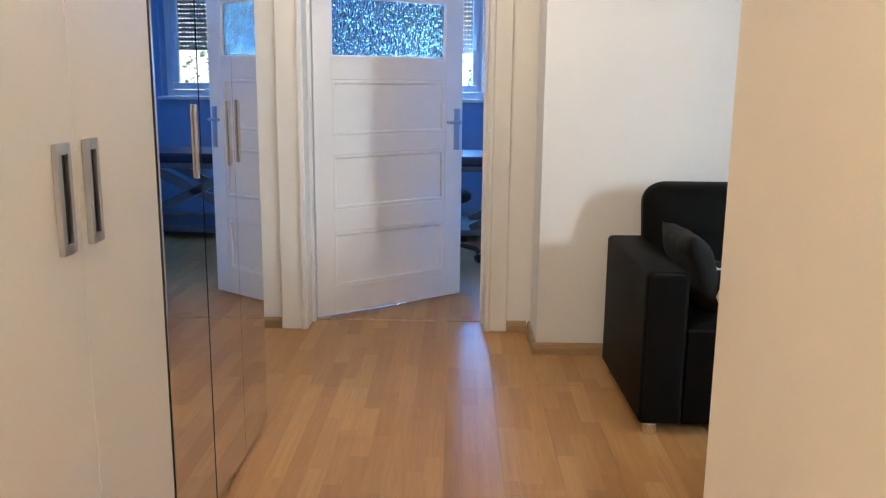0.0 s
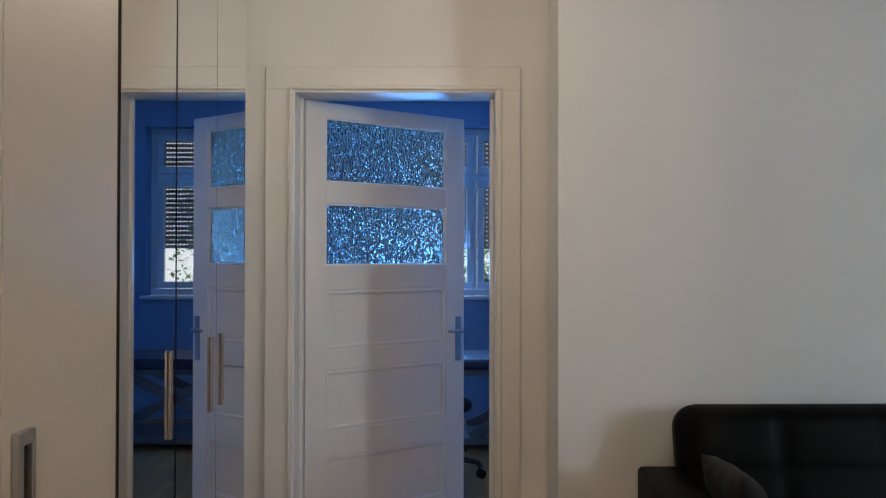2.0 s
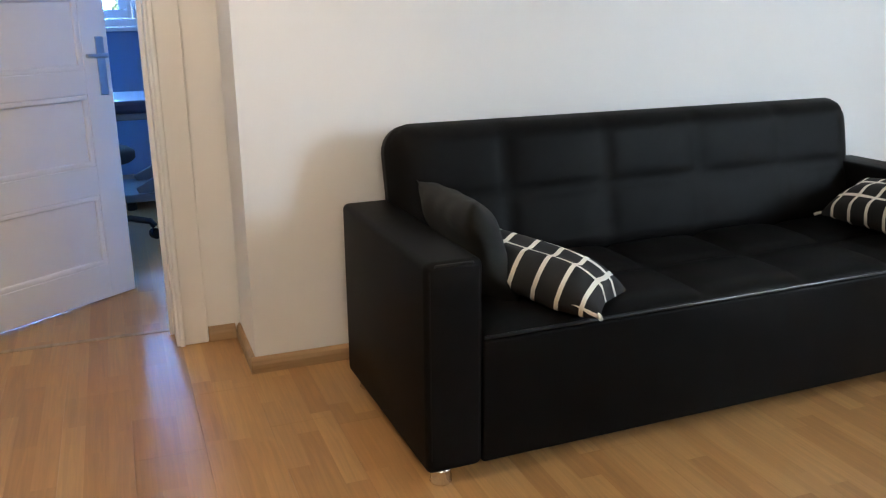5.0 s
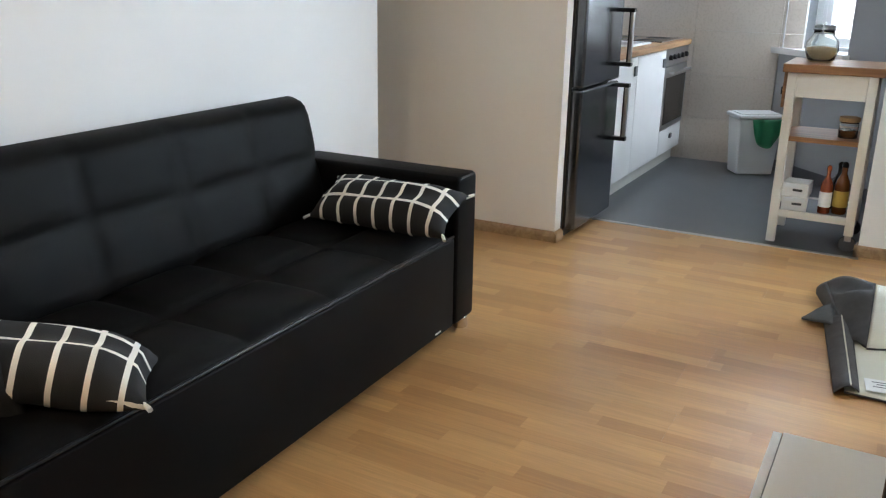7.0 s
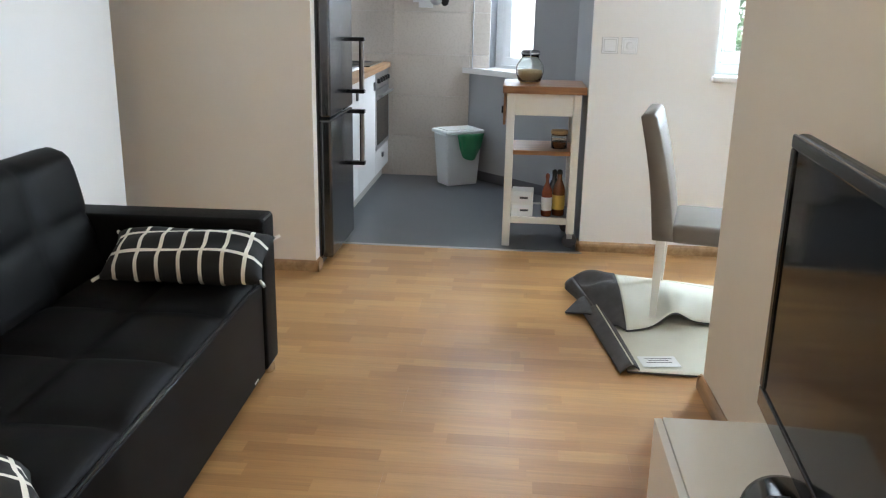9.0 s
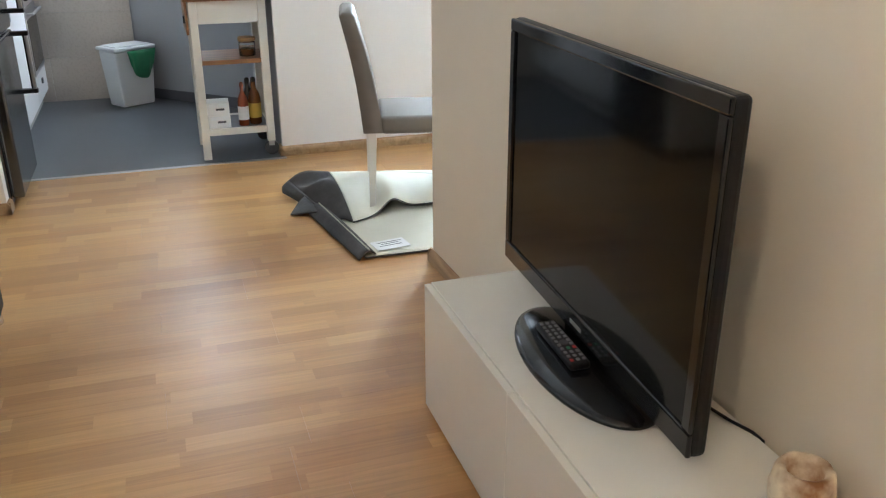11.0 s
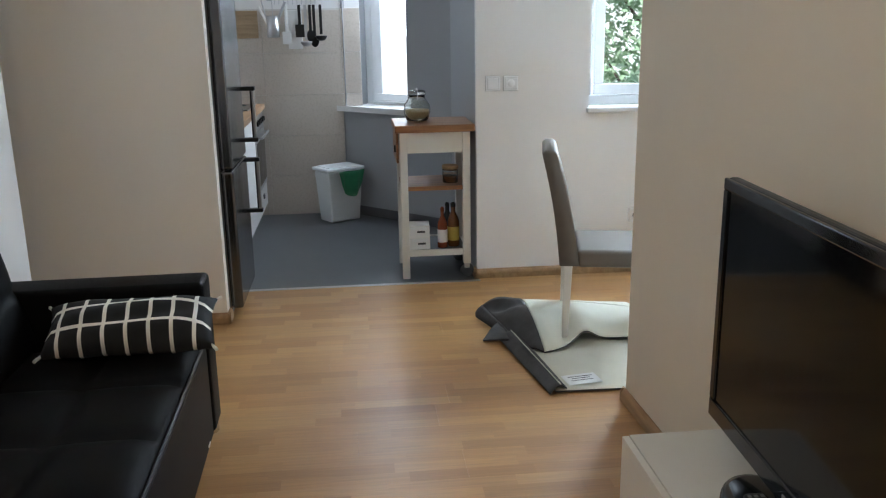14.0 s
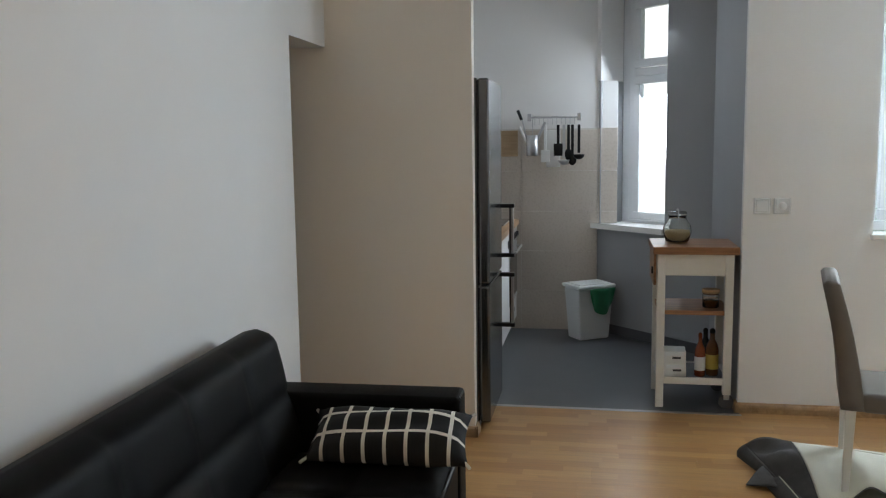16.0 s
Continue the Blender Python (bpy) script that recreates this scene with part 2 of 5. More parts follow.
COUNTER = wood("counter_oak", (0.30, 0.16, 0.075), (0.48, 0.29, 0.15), 0, 30, 0.4)
TRAY_WOOD = wood("bamboo_board", (0.33, 0.22, 0.12), (0.50, 0.36, 0.22), 1, 30, 0.5)
CREAM_PAINT = mat("cream_paint", (0.74, 0.72, 0.66), 0.45, var=0.04, scale=8, bump=0.05, bump_scale=60)
TAUPE = mat("taupe_leatherette", (0.135, 0.115, 0.098), 0.45, var=0.1, scale=12, bump=0.15, bump_scale=350)
LEG_PAINT = mat("pale_leg_paint", (0.72, 0.70, 0.66), 0.4, var=0.04, scale=10)
RUG_GREY = mat("charcoal_rug_pile", (0.075, 0.072, 0.072), 0.95, var=0.35, scale=25, bump=0.6, bump_scale=260)
RUG_BACK = mat("cream_rug_backing", (0.66, 0.64, 0.54), 0.8, var=0.07, scale=9, bump=0.35, bump_scale=320)
SHADE_GREY = mat("switch_shade_grey", (0.52, 0.53, 0.54), 0.5, var=0.03)
PAPER = mat("white_paper", (0.80, 0.80, 0.79), 0.7, var=0.03, scale=12)
BIN_PLASTIC = mat("white_bin_plastic", (0.72, 0.74, 0.74), 0.4, var=0.03, scale=6)
GREEN_BAG = mat("green_bin_bag", (0.045, 0.30, 0.14), 0.35, var=0.25, scale=14, bump=0.5, bump_scale=30)
OVEN_GLASS = mat("oven_black_glass", (0.015, 0.015, 0.016), 0.08, var=0.1, scale=5)
SAUCE = mat("chilli_sauce", (0.24, 0.055, 0.02), 0.25, var=0.15, scale=20)
AMBER = mat("amber_bottle", (0.15, 0.055, 0.015), 0.15, var=0.2, scale=20)
DARK_BOTTLE = mat("dark_bottle", (0.02, 0.018, 0.015), 0.15, var=0.2, scale=20)
YELLOW_LABEL = mat("yellow_label", (0.55, 0.38, 0.07), 0.6, var=0.1, scale=30)
GRAIN = mat("oat_flakes", (0.55, 0.42, 0.26), 0.9, var=0.3, scale=160, bump=0.8, bump_scale=200)
CORK = mat("cork_lid", (0.42, 0.26, 0.13), 0.8, var=0.25, scale=90, bump=0.3, bump_scale=150)
STONE = mat("onyx_stone", (0.34, 0.14, 0.045), 0.35, var=0.2, scale=17, color2=(0.84, 0.72, 0.54), detail=4, contrast=3.5)
RED_BTN = mat("red_rubber", (0.5, 0.03, 0.03), 0.5)
KEY_GREY = mat("pale_grey_keys", (0.22, 0.22, 0.23), 0.55, var=0.1)
GREY_BTN = mat("grey_rubber", (0.07, 0.07, 0.073), 0.6)
SHUTTER = mat("grey_shutter_slat", (0.30, 0.32, 0.34), 0.55, var=0.06, scale=12)
BLUE_VINYL = mat("dark_blue_upholstery", (0.012, 0.022, 0.06), 0.35, var=0.15, scale=10, bump=0.1, bump_scale=300)
GREY_METAL = mat("grey_coated_metal", (0.16, 0.17, 0.18), 0.4, 0.6, var=0.1, scale=15)
LEAF = mat("leaf_green", (0.26, 0.40, 0.25), 0.5, var=0.4, scale=3)
BARK = mat("bark", (0.10, 0.075, 0.055), 0.9, var=0.3, scale=15, bump=0.8, bump_scale=20)
GROUND = mat("lawn_ground", (0.07, 0.10, 0.04), 0.95, var=0.4, scale=1.5)
LAMP_GLASS = mat("opal_lamp_glass", (0.85, 0.82, 0.76), 0.3, var=0.01)
pb = LAMP_GLASS.node_tree.nodes["Principled BSDF"]
pb.inputs["Emission Color"].default_value, pb.inputs["Emission Strength"].default_value = (1.0, 0.84, 0.62, 1), 6.0

# ---- builders ----


def obj(name, bm, material, parent=None, label="", smooth=False):
    me = bpy.data.meshes.new(name)
    bmesh.ops.recalc_face_normals(bm, faces=bm.faces)
    bm.to_mesh(me)
    bm.free()
    me.materials.append(material)
    if smooth:
        me.shade_smooth()
    ob = new(name, me)
    if parent is not None:
        ob.parent = parent
    if label:
        ob["label"] = label
    return ob


def part(name, bm, material, parent, label="", smooth=False):
    return obj(name, bm, material, parent, label, smooth)


def add_box(bm, x0, x1, y0, y1, z0, z1, bevel=0.0, segs=2, m=None):
    r = bmesh.ops.create_cube(bm, size=1.0)
    vs = r["verts"]
    for v in vs:
        v.co = Vector((x0 + (v.co.x + 0.5) * (x1 - x0), y0 + (v.co.y + 0.5) * (y1 - y0), z0 + (v.co.z + 0.5) * (z1 - z0)))
        if m is not None:
            v.co = m @ v.co
    if bevel:
        es = list({e for v in vs for e in v.link_edges})
        bmesh.ops.bevel(bm, geom=es, offset=bevel, segments=segs, profile=0.5, affect="EDGES")
    return bm


def box(x0, x1, y0, y1, z0, z1, bevel=0.004, segs=2, m=None):
    return add_box(bmesh.new(), x0, x1, y0, y1, z0, z1, bevel, segs, m)


def add_tube(bm, r0, r1, z0, z1, n=24, m=None, cx=0, cy=0):
    r = bmesh.ops.create_cone(bm, cap_ends=True, segments=n, radius1=r0, radius2=r1, depth=z1 - z0)
    for v in r["verts"]:
        v.co = Vector((v.co.x + cx, v.co.y + cy, v.co.z + (z0 + z1) / 2))
        if m is not None:
            v.co = m @ v.co
    return bm


def lathe(profile, n=32, m=None):
    """A turned shape from (radius, height) pairs."""
    bm = bmesh.new()
    rings = []
    for r, z in profile:
        rings.append([bm.verts.new((m or Matrix()) @ Vector((max(r, 0.0005) * math.cos(2 * math.pi * k / n), max(r, 0.0005) * math.sin(2 * math.pi * k / n), z))) for k in range(n)])
    for a, b in zip(rings, rings[1:]):
        for k in range(n):
            bm.faces.new((a[k], a[(k + 1) % n], b[(k + 1) % n], b[k]))
    bm.faces.new(rings[0])
    bm.faces.new(rings[-1])
    return bm


def rod(points, radius, n=10):
    """A round bar along a line of points."""
    bm = bmesh.new()
    pts = [Vector(p) for p in points]
    rings = []
    for k, p in enumerate(pts):
        d = (pts[min(k + 1, len(pts) - 1)] - pts[max(k - 1, 0)]).normalized()
        u = d.orthogonal().normalized() if k == 0 else (rings_u - d * rings_u.dot(d)).normalized()
        rings_u = u
        w = d.cross(u)
        rings.append([bm.verts.new(p + radius * (math.cos(2 * math.pi * i / n) * u + math.sin(2 * math.pi * i / n) * w)) for i in range(n)])
    for a, b in zip(rings, rings[1:]):
        for i in range(n):
            bm.faces.new((a[i], a[(i + 1) % n], b[(i + 1) % n], b[i]))
    bm.faces.new(rings[0])
    bm.faces.new(rings[-1])
    return bm


def empty(name, x, y, z, label, category, group="", rz=0.0):
    ob = new(name)
    ob.empty_display_size = 0.05
    ob.matrix_world = pose(x, y, z, 0, 0, rz)
    return tagged(ob, label, category, group)


def setting(name, boxes, material, label, category="wall", bevel=0.0):
    bm = bmesh.new()
    for b in boxes:
        add_box(bm, *b, bevel)
    return tagged(obj(name, bm, material), label, category, kind="structure")


H = 2.8  # ceiling height

# ---- structure ----
setting("wall_sofa", [(0.026, 3.14, 0, 0.338, 0, H), (3.14, 3.653, 0, 0.338, 1.993, H), (2.95, 3.14, 0.34, 0.90, 0, H)], WHITE_WALL, "smooth white painted wall behind the black sofa")
setting("wall_partition", [(3.655, 3.735, -0.745, 1.0, 0, H)], CREAM_WALL, "cream painted partition between living room and fridge")
setting("wall_niche", [(2.95, 3.648, 0.92, 1.02, 0, H)], CREAM_WALL, "plain cream wall at the back of the niche")
setting("wall_door", [(-2.30, -1.13, 0.36, 0.54, 0, H), (-0.20, 1.70, 0.36, 0.54, 0, H), (-1.13, -0.20, 0.36, 0.54, 2.178, H)], WHITE_WALL, "white painted wall round the panelled door")
setting("wall_behind_wardrobe", [(-1.82, -1.70, -5.5, 0.358, 0, H)], WHITE_WALL, "plain white wall behind the wardrobe")
TVM = pose(0.062, -2.5405, 0, 0, 0, 1.6)
tagged(obj("wall_tv", box(0.0, 2.398, -0.12, 0, 0, H, 0.0, m=TVM), BEIGE_WALL), "beige painted wall behind the television", "wall", kind="structure")
setting("wall_hall", [(0.064, 0.18, -5.5, -2.605, 0, H)], BEIGE_WALL, "beige painted side wall of the hallway")
setting("wall_hall_end", [(-1.82, 0.18, -5.62, -5.502, 0, H)], WHITE_WALL, "plain white end wall of the hallway")
WY0, WY1, WZ0, WZ1 = -4.05, -2.79, 1.0, 2.55
setting("wall_dining", [(4.25, 4.56, WY1, -2.262, 0, H), (4.25, 4.300, -2.262, -2.133, 0, H), (4.25, 4.56, -4.42, WY0, 0, H), (4.25, 4.56, WY0, WY1, 0, WZ0 - 0.03), (4.25, 4.56, WY0, WY1, WZ1, H)], WHITE_WALL, "white painted wall with the dining window and switches")
setting("wall_dining_south", [(0.182, 4.25, -4.42, -4.30, 0, H)], WHITE_WALL, "plain white wall of the dining corner")
setting("wall_kitchen_south", [(4.301, 5.62, -2.26, -2.133, 0, H)], GREY_WALL, "grey painted kitchen wall beside the trolley")
setting("wall_kitchen_back", [(6.272, 6.40, -1.36, 0.05, 0, H)], WHITE_WALL, "white painted kitchen wall above the tiles")
setting("wall_kitchen_north", [(3.73, 6.40, -0.10, 0.05, 0, H)], WHITE_WALL, "white painted wall behind the kitchen units")
# slanting wall with the kitchen window: s runs along it, d into the room
DIAG = pose(6.27, -1.36, 0, 0, 0, -135)
bm = bmesh.new()
for b in ((-0.25, 0.03, -0.0, 0.36, 0, H), (0.68, 1.10, -0.0, 0.36, 0, H), (0.03, 0.68, 0, 0.36, 0, 0.83), (0.03, 0.68, 0, 0.36, 2.62, H)):
    add_box(bm, *b, m=DIAG)
tagged(obj("wall_kitchen_slant", bm, GREY_WALL), "grey painted slanting kitchen wall with a narrow window", "wall", kind="structure")
setting("wall_back_room_west", [(-2.42, -2.30, 0.34, 4.32, 0, H)], BLUE_CAST_WALL, "plain back room wall, coloured with its blue daylight")
setting("wall_back_room_east", [(1.70, 1.82, 0.34, 4.32, 0, H)], BLUE_CAST_WALL, "plain back room wall, coloured with its blue daylight")
BX0, BX1, BZ0, BZ1 = -1.28, 0.95, 1.08, 2.58
setting("wall_back_room_north", [(-2.30, BX0, 4.0, 4.32, 0, H), (BX1, 1.70, 4.0, 4.32, 0, H), (BX0, BX1, 4.0, 4.32, 0, BZ0 - 0.03), (BX0, BX1, 4.0, 4.32, BZ1, H)], BLUE_CAST_WALL, "back room wall with the shuttered window, coloured with its blue daylight")
setting("ceiling", [(-2.42, 6.40, -5.62, 4.32, H, H + 0.15)], CEILING, "plain white painted ceiling", "ceiling")
setting("floor", [(-2.42, 1.82, 0.34, 4.3, -0.12, -0.0045), (1.82, 4.19, 0.34, 1.0, -0.12, -0.0045), (-1.82, 4.19, -4.42, 0.34, -0.12, -0.0045), (-1.82, 0.18, -5.6, -4.42, -0.12, -0.0045), (4.19, 4.40, -4.4, -2.14, -0.12, -0.0045)], DARK_JOINT, "warm beech strip laminate floor", "floor")
setting("floor_kitchen", [(4.193, 6.40, -2.139, 0.05, -0.12, 0.0)], VINYL, "smooth dark grey vinyl kitchen floor", "floor")
setting("floor_trim", [(4.178, 4.206, -2.145, -0.76, -0.004, 0.004)], STEEL, "slim metal strip between laminate and vinyl", "trim", 0.0015)
setting("threshold", [(-1.13, -0.20, 0.512, 0.54, -0.004, 0.004)], TRAY_WOOD, "pale threshold strip under the door", "trim", 0.002)


def baseboard(x0, y0, x1, y1, side, material=BASE_WOOD, label="beech baseboard along the wall"):
    """A skirting with a rounded top along a wall from (x0, y0) to (x1, y1); side: which way it stands off."""
    a, b = Vector((x0, y0, 0)), Vector((x1, y1, 0))
    d = (b - a).normalized()
    n = Vector((-d.y, d.x, 0)) * side
    prof = [(0.001, 0), (0.018, 0), (0.018, 0.030), (0.014, 0.044), (0.006, 0.055), (0.001, 0.056)]
    bm = bmesh.new()
    ra = [bm.verts.new(a + n * u + Vector((0, 0, v))) for u, v in prof]
    rb = [bm.verts.new(b + n * u + Vector((0, 0, v))) for u, v in prof]
    for k in range(len(prof)):
        bm.faces.new((ra[k], ra[(k + 1) % len(prof)], rb[(k + 1) % len(prof)], rb[k]))
    bm.faces.new(ra)
    bm.faces.new(rb)
    return tagged(obj("baseboard", bm, material), label, "baseboard", kind="structure")


baseboard(0.008, 0, 3.14, 0, -1)
baseboard(0.026, 0.0, 0.026, 0.36, 1)
baseboard(-0.095, 0.36, 0.006, 0.36, -1)
baseboard(-1.70, 0.36, -1.255, 0.36, -1)
baseboard(3.655, 0.90, 3.655, -0.763, -1)
baseboard(3.637, -0.745, 3.735, -0.745, -1)
baseboard(4.25, -2.115, 4.25, -4.30, -1)
baseboard(4.232, -2.133, 4.32, -2.133, 1)
baseboard(0.064, -2.5405, 2.478, -2.473, 1)
baseboard(2.459, -2.456, 2.464, -2.59, 1)
baseboard(0.064, -2.5405, 0.064, -5.5, -1)
DARK_BASE = mat("grey_skirting", (0.10, 0.10, 0.11), 0.5, var=0.1)
bm = box(0.02, 1.06, -0.014, -0.001, 0.0, 0.07, 0.003, m=DIAG)
tagged(obj("baseboard", bm, DARK_BASE), "dark grey skirting below the kitchen window", "baseboard", kind="structure")

# door casing, and the open panelled door
CAS = [(-1.253, -1.13, 0.338, 0.363, 0, 2.181), (-0.20, -0.098, 0.338, 0.363, 0, 2.181), (-1.2525, -0.0985, 0.3375, 0.3625, 2.178, 2.285)]
frame_ob = tagged(new("door_frame_1"), "white painted wooden casing round the open door", "door frame", kind="structure")
for k, c in enumerate(CAS):
    part("casing_board", box(*c, 0.005), WHITE_PAINT, frame_ob)
for c in ((-1.147, -1.127, 0.322, 0.341, 0, 2.180), (-0.203, -0.183, 0.322, 0.341, 0, 2.180), (-1.1465, -0.1835, 0.3215, 0.3405, 2.176, 2.196)):
    part("casing_bead", box(*c, 0.006), WHITE_PAINT, frame_ob)
for c in ((-1.132, -1.117, 0.336, 0.505, 0, 2.179), (-0.213, -0.198, 0.336, 0.505, 0, 2.179), (-1.119, -0.211, 0.3365, 0.5045, 2.164, 2.1795), (-1.118, -1.100, 0.470, 0.500, 0, 2.166), (-0.230, -0.212, 0.470, 0.500, 0, 2.166)):
    part("jamb_lining", box(*c, 0.003), WHITE_PAINT, frame_ob)


def panel_door():
    d = empty("door_1", -1.121, 0.545, 0.010, "white painted panelled door with two textured panes, standing open", "door", rz=36.9)
    d["kind"] = "structure"
    w, h, t = 0.955, 2.155, 0.04
    s0, s1 = 0.108, 0.832
    for a, b in ((0, s0), (s1, w)):
        part("stile", box(a, b, -t, 0, 0, h, 0.004), WHITE_PAINT, d)
    rails = [(0.0, 0.150), (0.450, 0.575), (0.866, 0.965), (1.252, 1.370), (1.670, 1.772), (2.082, h)]
    for a, b in rails:
        part("rail", box(s0 - 0.002, s1 + 0.002, -t + 0.001, -0.001, a, b, 0.004), WHITE_PAINT, d)
    for a, b in ((0.150, 0.450), (0.575, 0.866), (0.965, 1.252)):
        bm = box(s0 - 0.004, s1 + 0.004, -t + 0.014, -0.014, a - 0.004, b + 0.004, 0.0)
        part("door_panel", bm, WHITE_PAINT, d)
        bm = bmesh.new()
        for q in ((s0 - 0.003, s1 + 0.003, a - 0.003, a + 0.022), (s0 - 0.003, s1 + 0.003, b - 0.022, b + 0.003), (s0 - 0.003, s0 + 0.022, a + 0.014, b - 0.014), (s1 - 0.022, s1 + 0.003, a + 0.014, b - 0.014)):
            for y0, y1 in ((-t + 0.003, -t + 0.0205), (-0.0205, -0.003)):
                add_box(bm, q[0], q[1], y0, y1, q[2], q[3], 0.008, 3)
        part("panel_moulding", bm, WHITE_PAINT, d)
    for a, b in ((1.370, 1.670), (1.772, 2.082)):
        p = part("pane", box(s0 - 0.004, s1 + 0.004, -0.023, -0.017, a - 0.004, b + 0.004, 0.0), FROST, d, "rippled translucent glass pane")
        p.visible_shadow = False
        bm = bmesh.new()
        for q in ((s0, s1, a, a + 0.009), (s0, s1, b - 0.009, b), (s0, s0 + 0.009, a + 0.009, b - 0.009), (s1 - 0.009, s1, a + 0.009, b - 0.009)):
            add_box(bm, q[0], q[1], -t + 0.004, -0.025, q[2], q[3], 0.003)
        part("glazing_bead", bm, WHITE_PAINT, d)
    for y, sg in ((-t, -1), (0.0, 1)):
        hd = part("door_handle", box(0.893, 0.931, min(y, y + sg * 0.006), max(y, y + sg * 0.006), 0.86, 1.095, 0.002), STEEL, d, "brushed steel lever handle on a long plate")
        part("lever", rod([(0.912, y + sg * 0.004, 1.02), (0.912, y + sg * 0.045, 1.02), (0.898, y + sg * 0.052, 1.02), (0.813, y + sg * 0.052, 1.022)], 0.009), STEEL, hd)
    for z in (0.25, 1.85):
        part("hinge", lathe([(0.008, z), (0.008, z + 0.09)], 12, pose(-0.006, -0.012, 0)), STEEL, d)
    return d


panel_door()


def window(name, w, h, m, columns, label, transom=None, depth=0.07):
    """A white plastic window: x across, y outwards, z up from the sill; columns: sash widths."""
    win = new(name)
    win.matrix_world = m
    tagged(win, label, "window", kind="structure")
    f = 0.055
    for c in ((0, w, 0, f), (0, w, h - f, h), (0, f, f, h - f), (w - f, w, f, h - f)):
        part("window_frame", box(c[0], c[1], 0, depth, c[2], c[3], 0.006), PVC, win)
    x = f
    inner = w - 2 * f
    rows = [(f, h - f)] if transom is None else [(f, transom), (transom + 0.06, h - f)]
    if transom is not None:
        part("transom", box(f, w - f, 0, depth, transom, transom + 0.06, 0.005), PVC, win)
    for k, share in enumerate(columns):
        sw = inner * share
        if k:
            part("mullion", box(x - 0.02, x + 0.02, 0.001, depth - 0.001, f, h - f, 0.004), PVC, win)
        for z0, z1 in rows:
            a, b, q = x + 0.008 + (0.02 if k else 0), x + sw - 0.008, 0.06
            sash = part("sash", box(a, b, -0.02, 0.035, z0 + 0.005, z0 + 0.005 + q, 0.006), PVC, win)
            for c in ((a, b, z1 - q, z1 - 0.003), (a, a + q, z0 + 0.006 + q, z1 - q - 0.001), (b - q, b, z0 + 0.006 + q, z1 - q - 0.001)):
                part("sash_bar", box(c[0], c[1], -0.02, 0.035, c[2], c[3], 0.006), PVC, sash)
            p = part("pane", box(a + q - 0.01, b - q + 0.01, 0.004, 0.012, z0 + q - 0.004, z1 - q + 0.01, 0.0), CLEAR, win)
            p.visible_shadow = False
        hd = part("window_handle", box(x + sw - 0.05, x + sw - 0.02, -0.032, -0.021, f + h * 0.30, f + h * 0.30 + 0.07, 0.003), PVC, win)
        part("grip", box(x + sw - 0.043, x + sw - 0.027, -0.055, -0.033, f + h * 0.30 - 0.07, f + h * 0.30 + 0.05, 0.005), PVC, hd)
        x += sw
    return win


def sill(name, x0, x1, y0, y1, z, m=None, label="white window sill"):
    return tagged(obj(name, box(x0, x1, y0, y1, z - 0.03, z, 0.006, m=m), WHITE_PAINT), label, "window sill", kind="structure")


# dining window: x of the window runs along -y of the room
window("window_1", WY1 - WY0, WZ1 - WZ0, pose(4.40, WY1, WZ0 + 0.001, 0, 0, -90), (0.5, 0.5), "white plastic dining window with trees outside", transom=1.1)
sill("window_sill_1", 4.21, 4.40, WY0 + 0.002, WY1 + 0.015, WZ0)
kitchen_window = window("window_2", 0.58, 1.79, DIAG @ pose(0.10, 0.24, 0.832), (1.0,), "narrow white plastic kitchen window", transom=1.17)
part("frame_extension", box(-0.068, -0.002, 0.004, 0.066, 0.0, 1.788, 0.003), PVC, kitchen_window)
sill("window_sill_2", -0.05, 0.70, -0.05, 0.24, 0.862, DIAG, "white sill of the narrow kitchen window")
tagged(obj("reveal_boxing", box(6.2625, 6.345, -1.512, -1.3605, 0.863, 1.970, 0.003), WHITE_WALL), "white boxed-out corner beside the kitchen window", "trim", kind="structure")
tagged(obj("reveal_lining", box(0.0305, 0.036, -0.002, 0.236, 1.972, 2.618, 0.001, m=DIAG), WHITE_PAINT), "white lining of the window reveal", "trim", kind="structure")
tagged(obj("reveal_edge", box(-0.006, 0.036, -0.007, -0.0025, 1.972, H - 0.002, 0.001, m=DIAG), WHITE_WALL), "white plastered edge of the window reveal", "trim", kind="structure")
window("window_3", BX1 - BX0, BZ1 - BZ0, pose(BX0, 4.15, BZ0 + 0.001), (0.5, 0.5), "wide white plastic window with half-lowered shutters", transom=1.03)
sill("window_sill_3", BX0 - 0.03, BX1 + 0.03, 3.95, 4.15, BZ0)


def shutter(x0, x1, z0, z1, bow):
    s = empty("roller_shutter", (x0 + x1) / 2, 4.26, z0, "grey roller shutter half lowered outside the window", "roller shutter", "shutters of the back room")
    n = int((z1 - z0) / 0.042)
    w = (x1 - x0) / 2
    for k in range(n):
        z = k * 0.042
        bm = bmesh.new()
        add_box(bm, -w, w, -0.005, 0.005, z, z + 0.031, 0.003, 1)
        cnt = int(2 * w / 0.03)
        for q in range(cnt):
            x = -w + (q + 0.2) * 2 * w / cnt
            add_box(bm, x, x + 0.014, -0.003, 0.003, z + 0.031, z + 0.042)
        part("slat", bm, SHUTTER, s)
    for x in (-w - 0.02, w + 0.002):
        part("guide_rail", box(x, x + 0.018, -0.012, 0.012, bow, z1 - z0, 0.002), PVC, s)


shutter(BX0 + 0.05, (BX0 + BX1) / 2 - 0.03, 1.50, 2.56, -0.40)
shutter((BX0 + BX1) / 2 + 0.03, BX1 - 0.05, 1.50, 2.56, -0.40)

# ---- living room ----


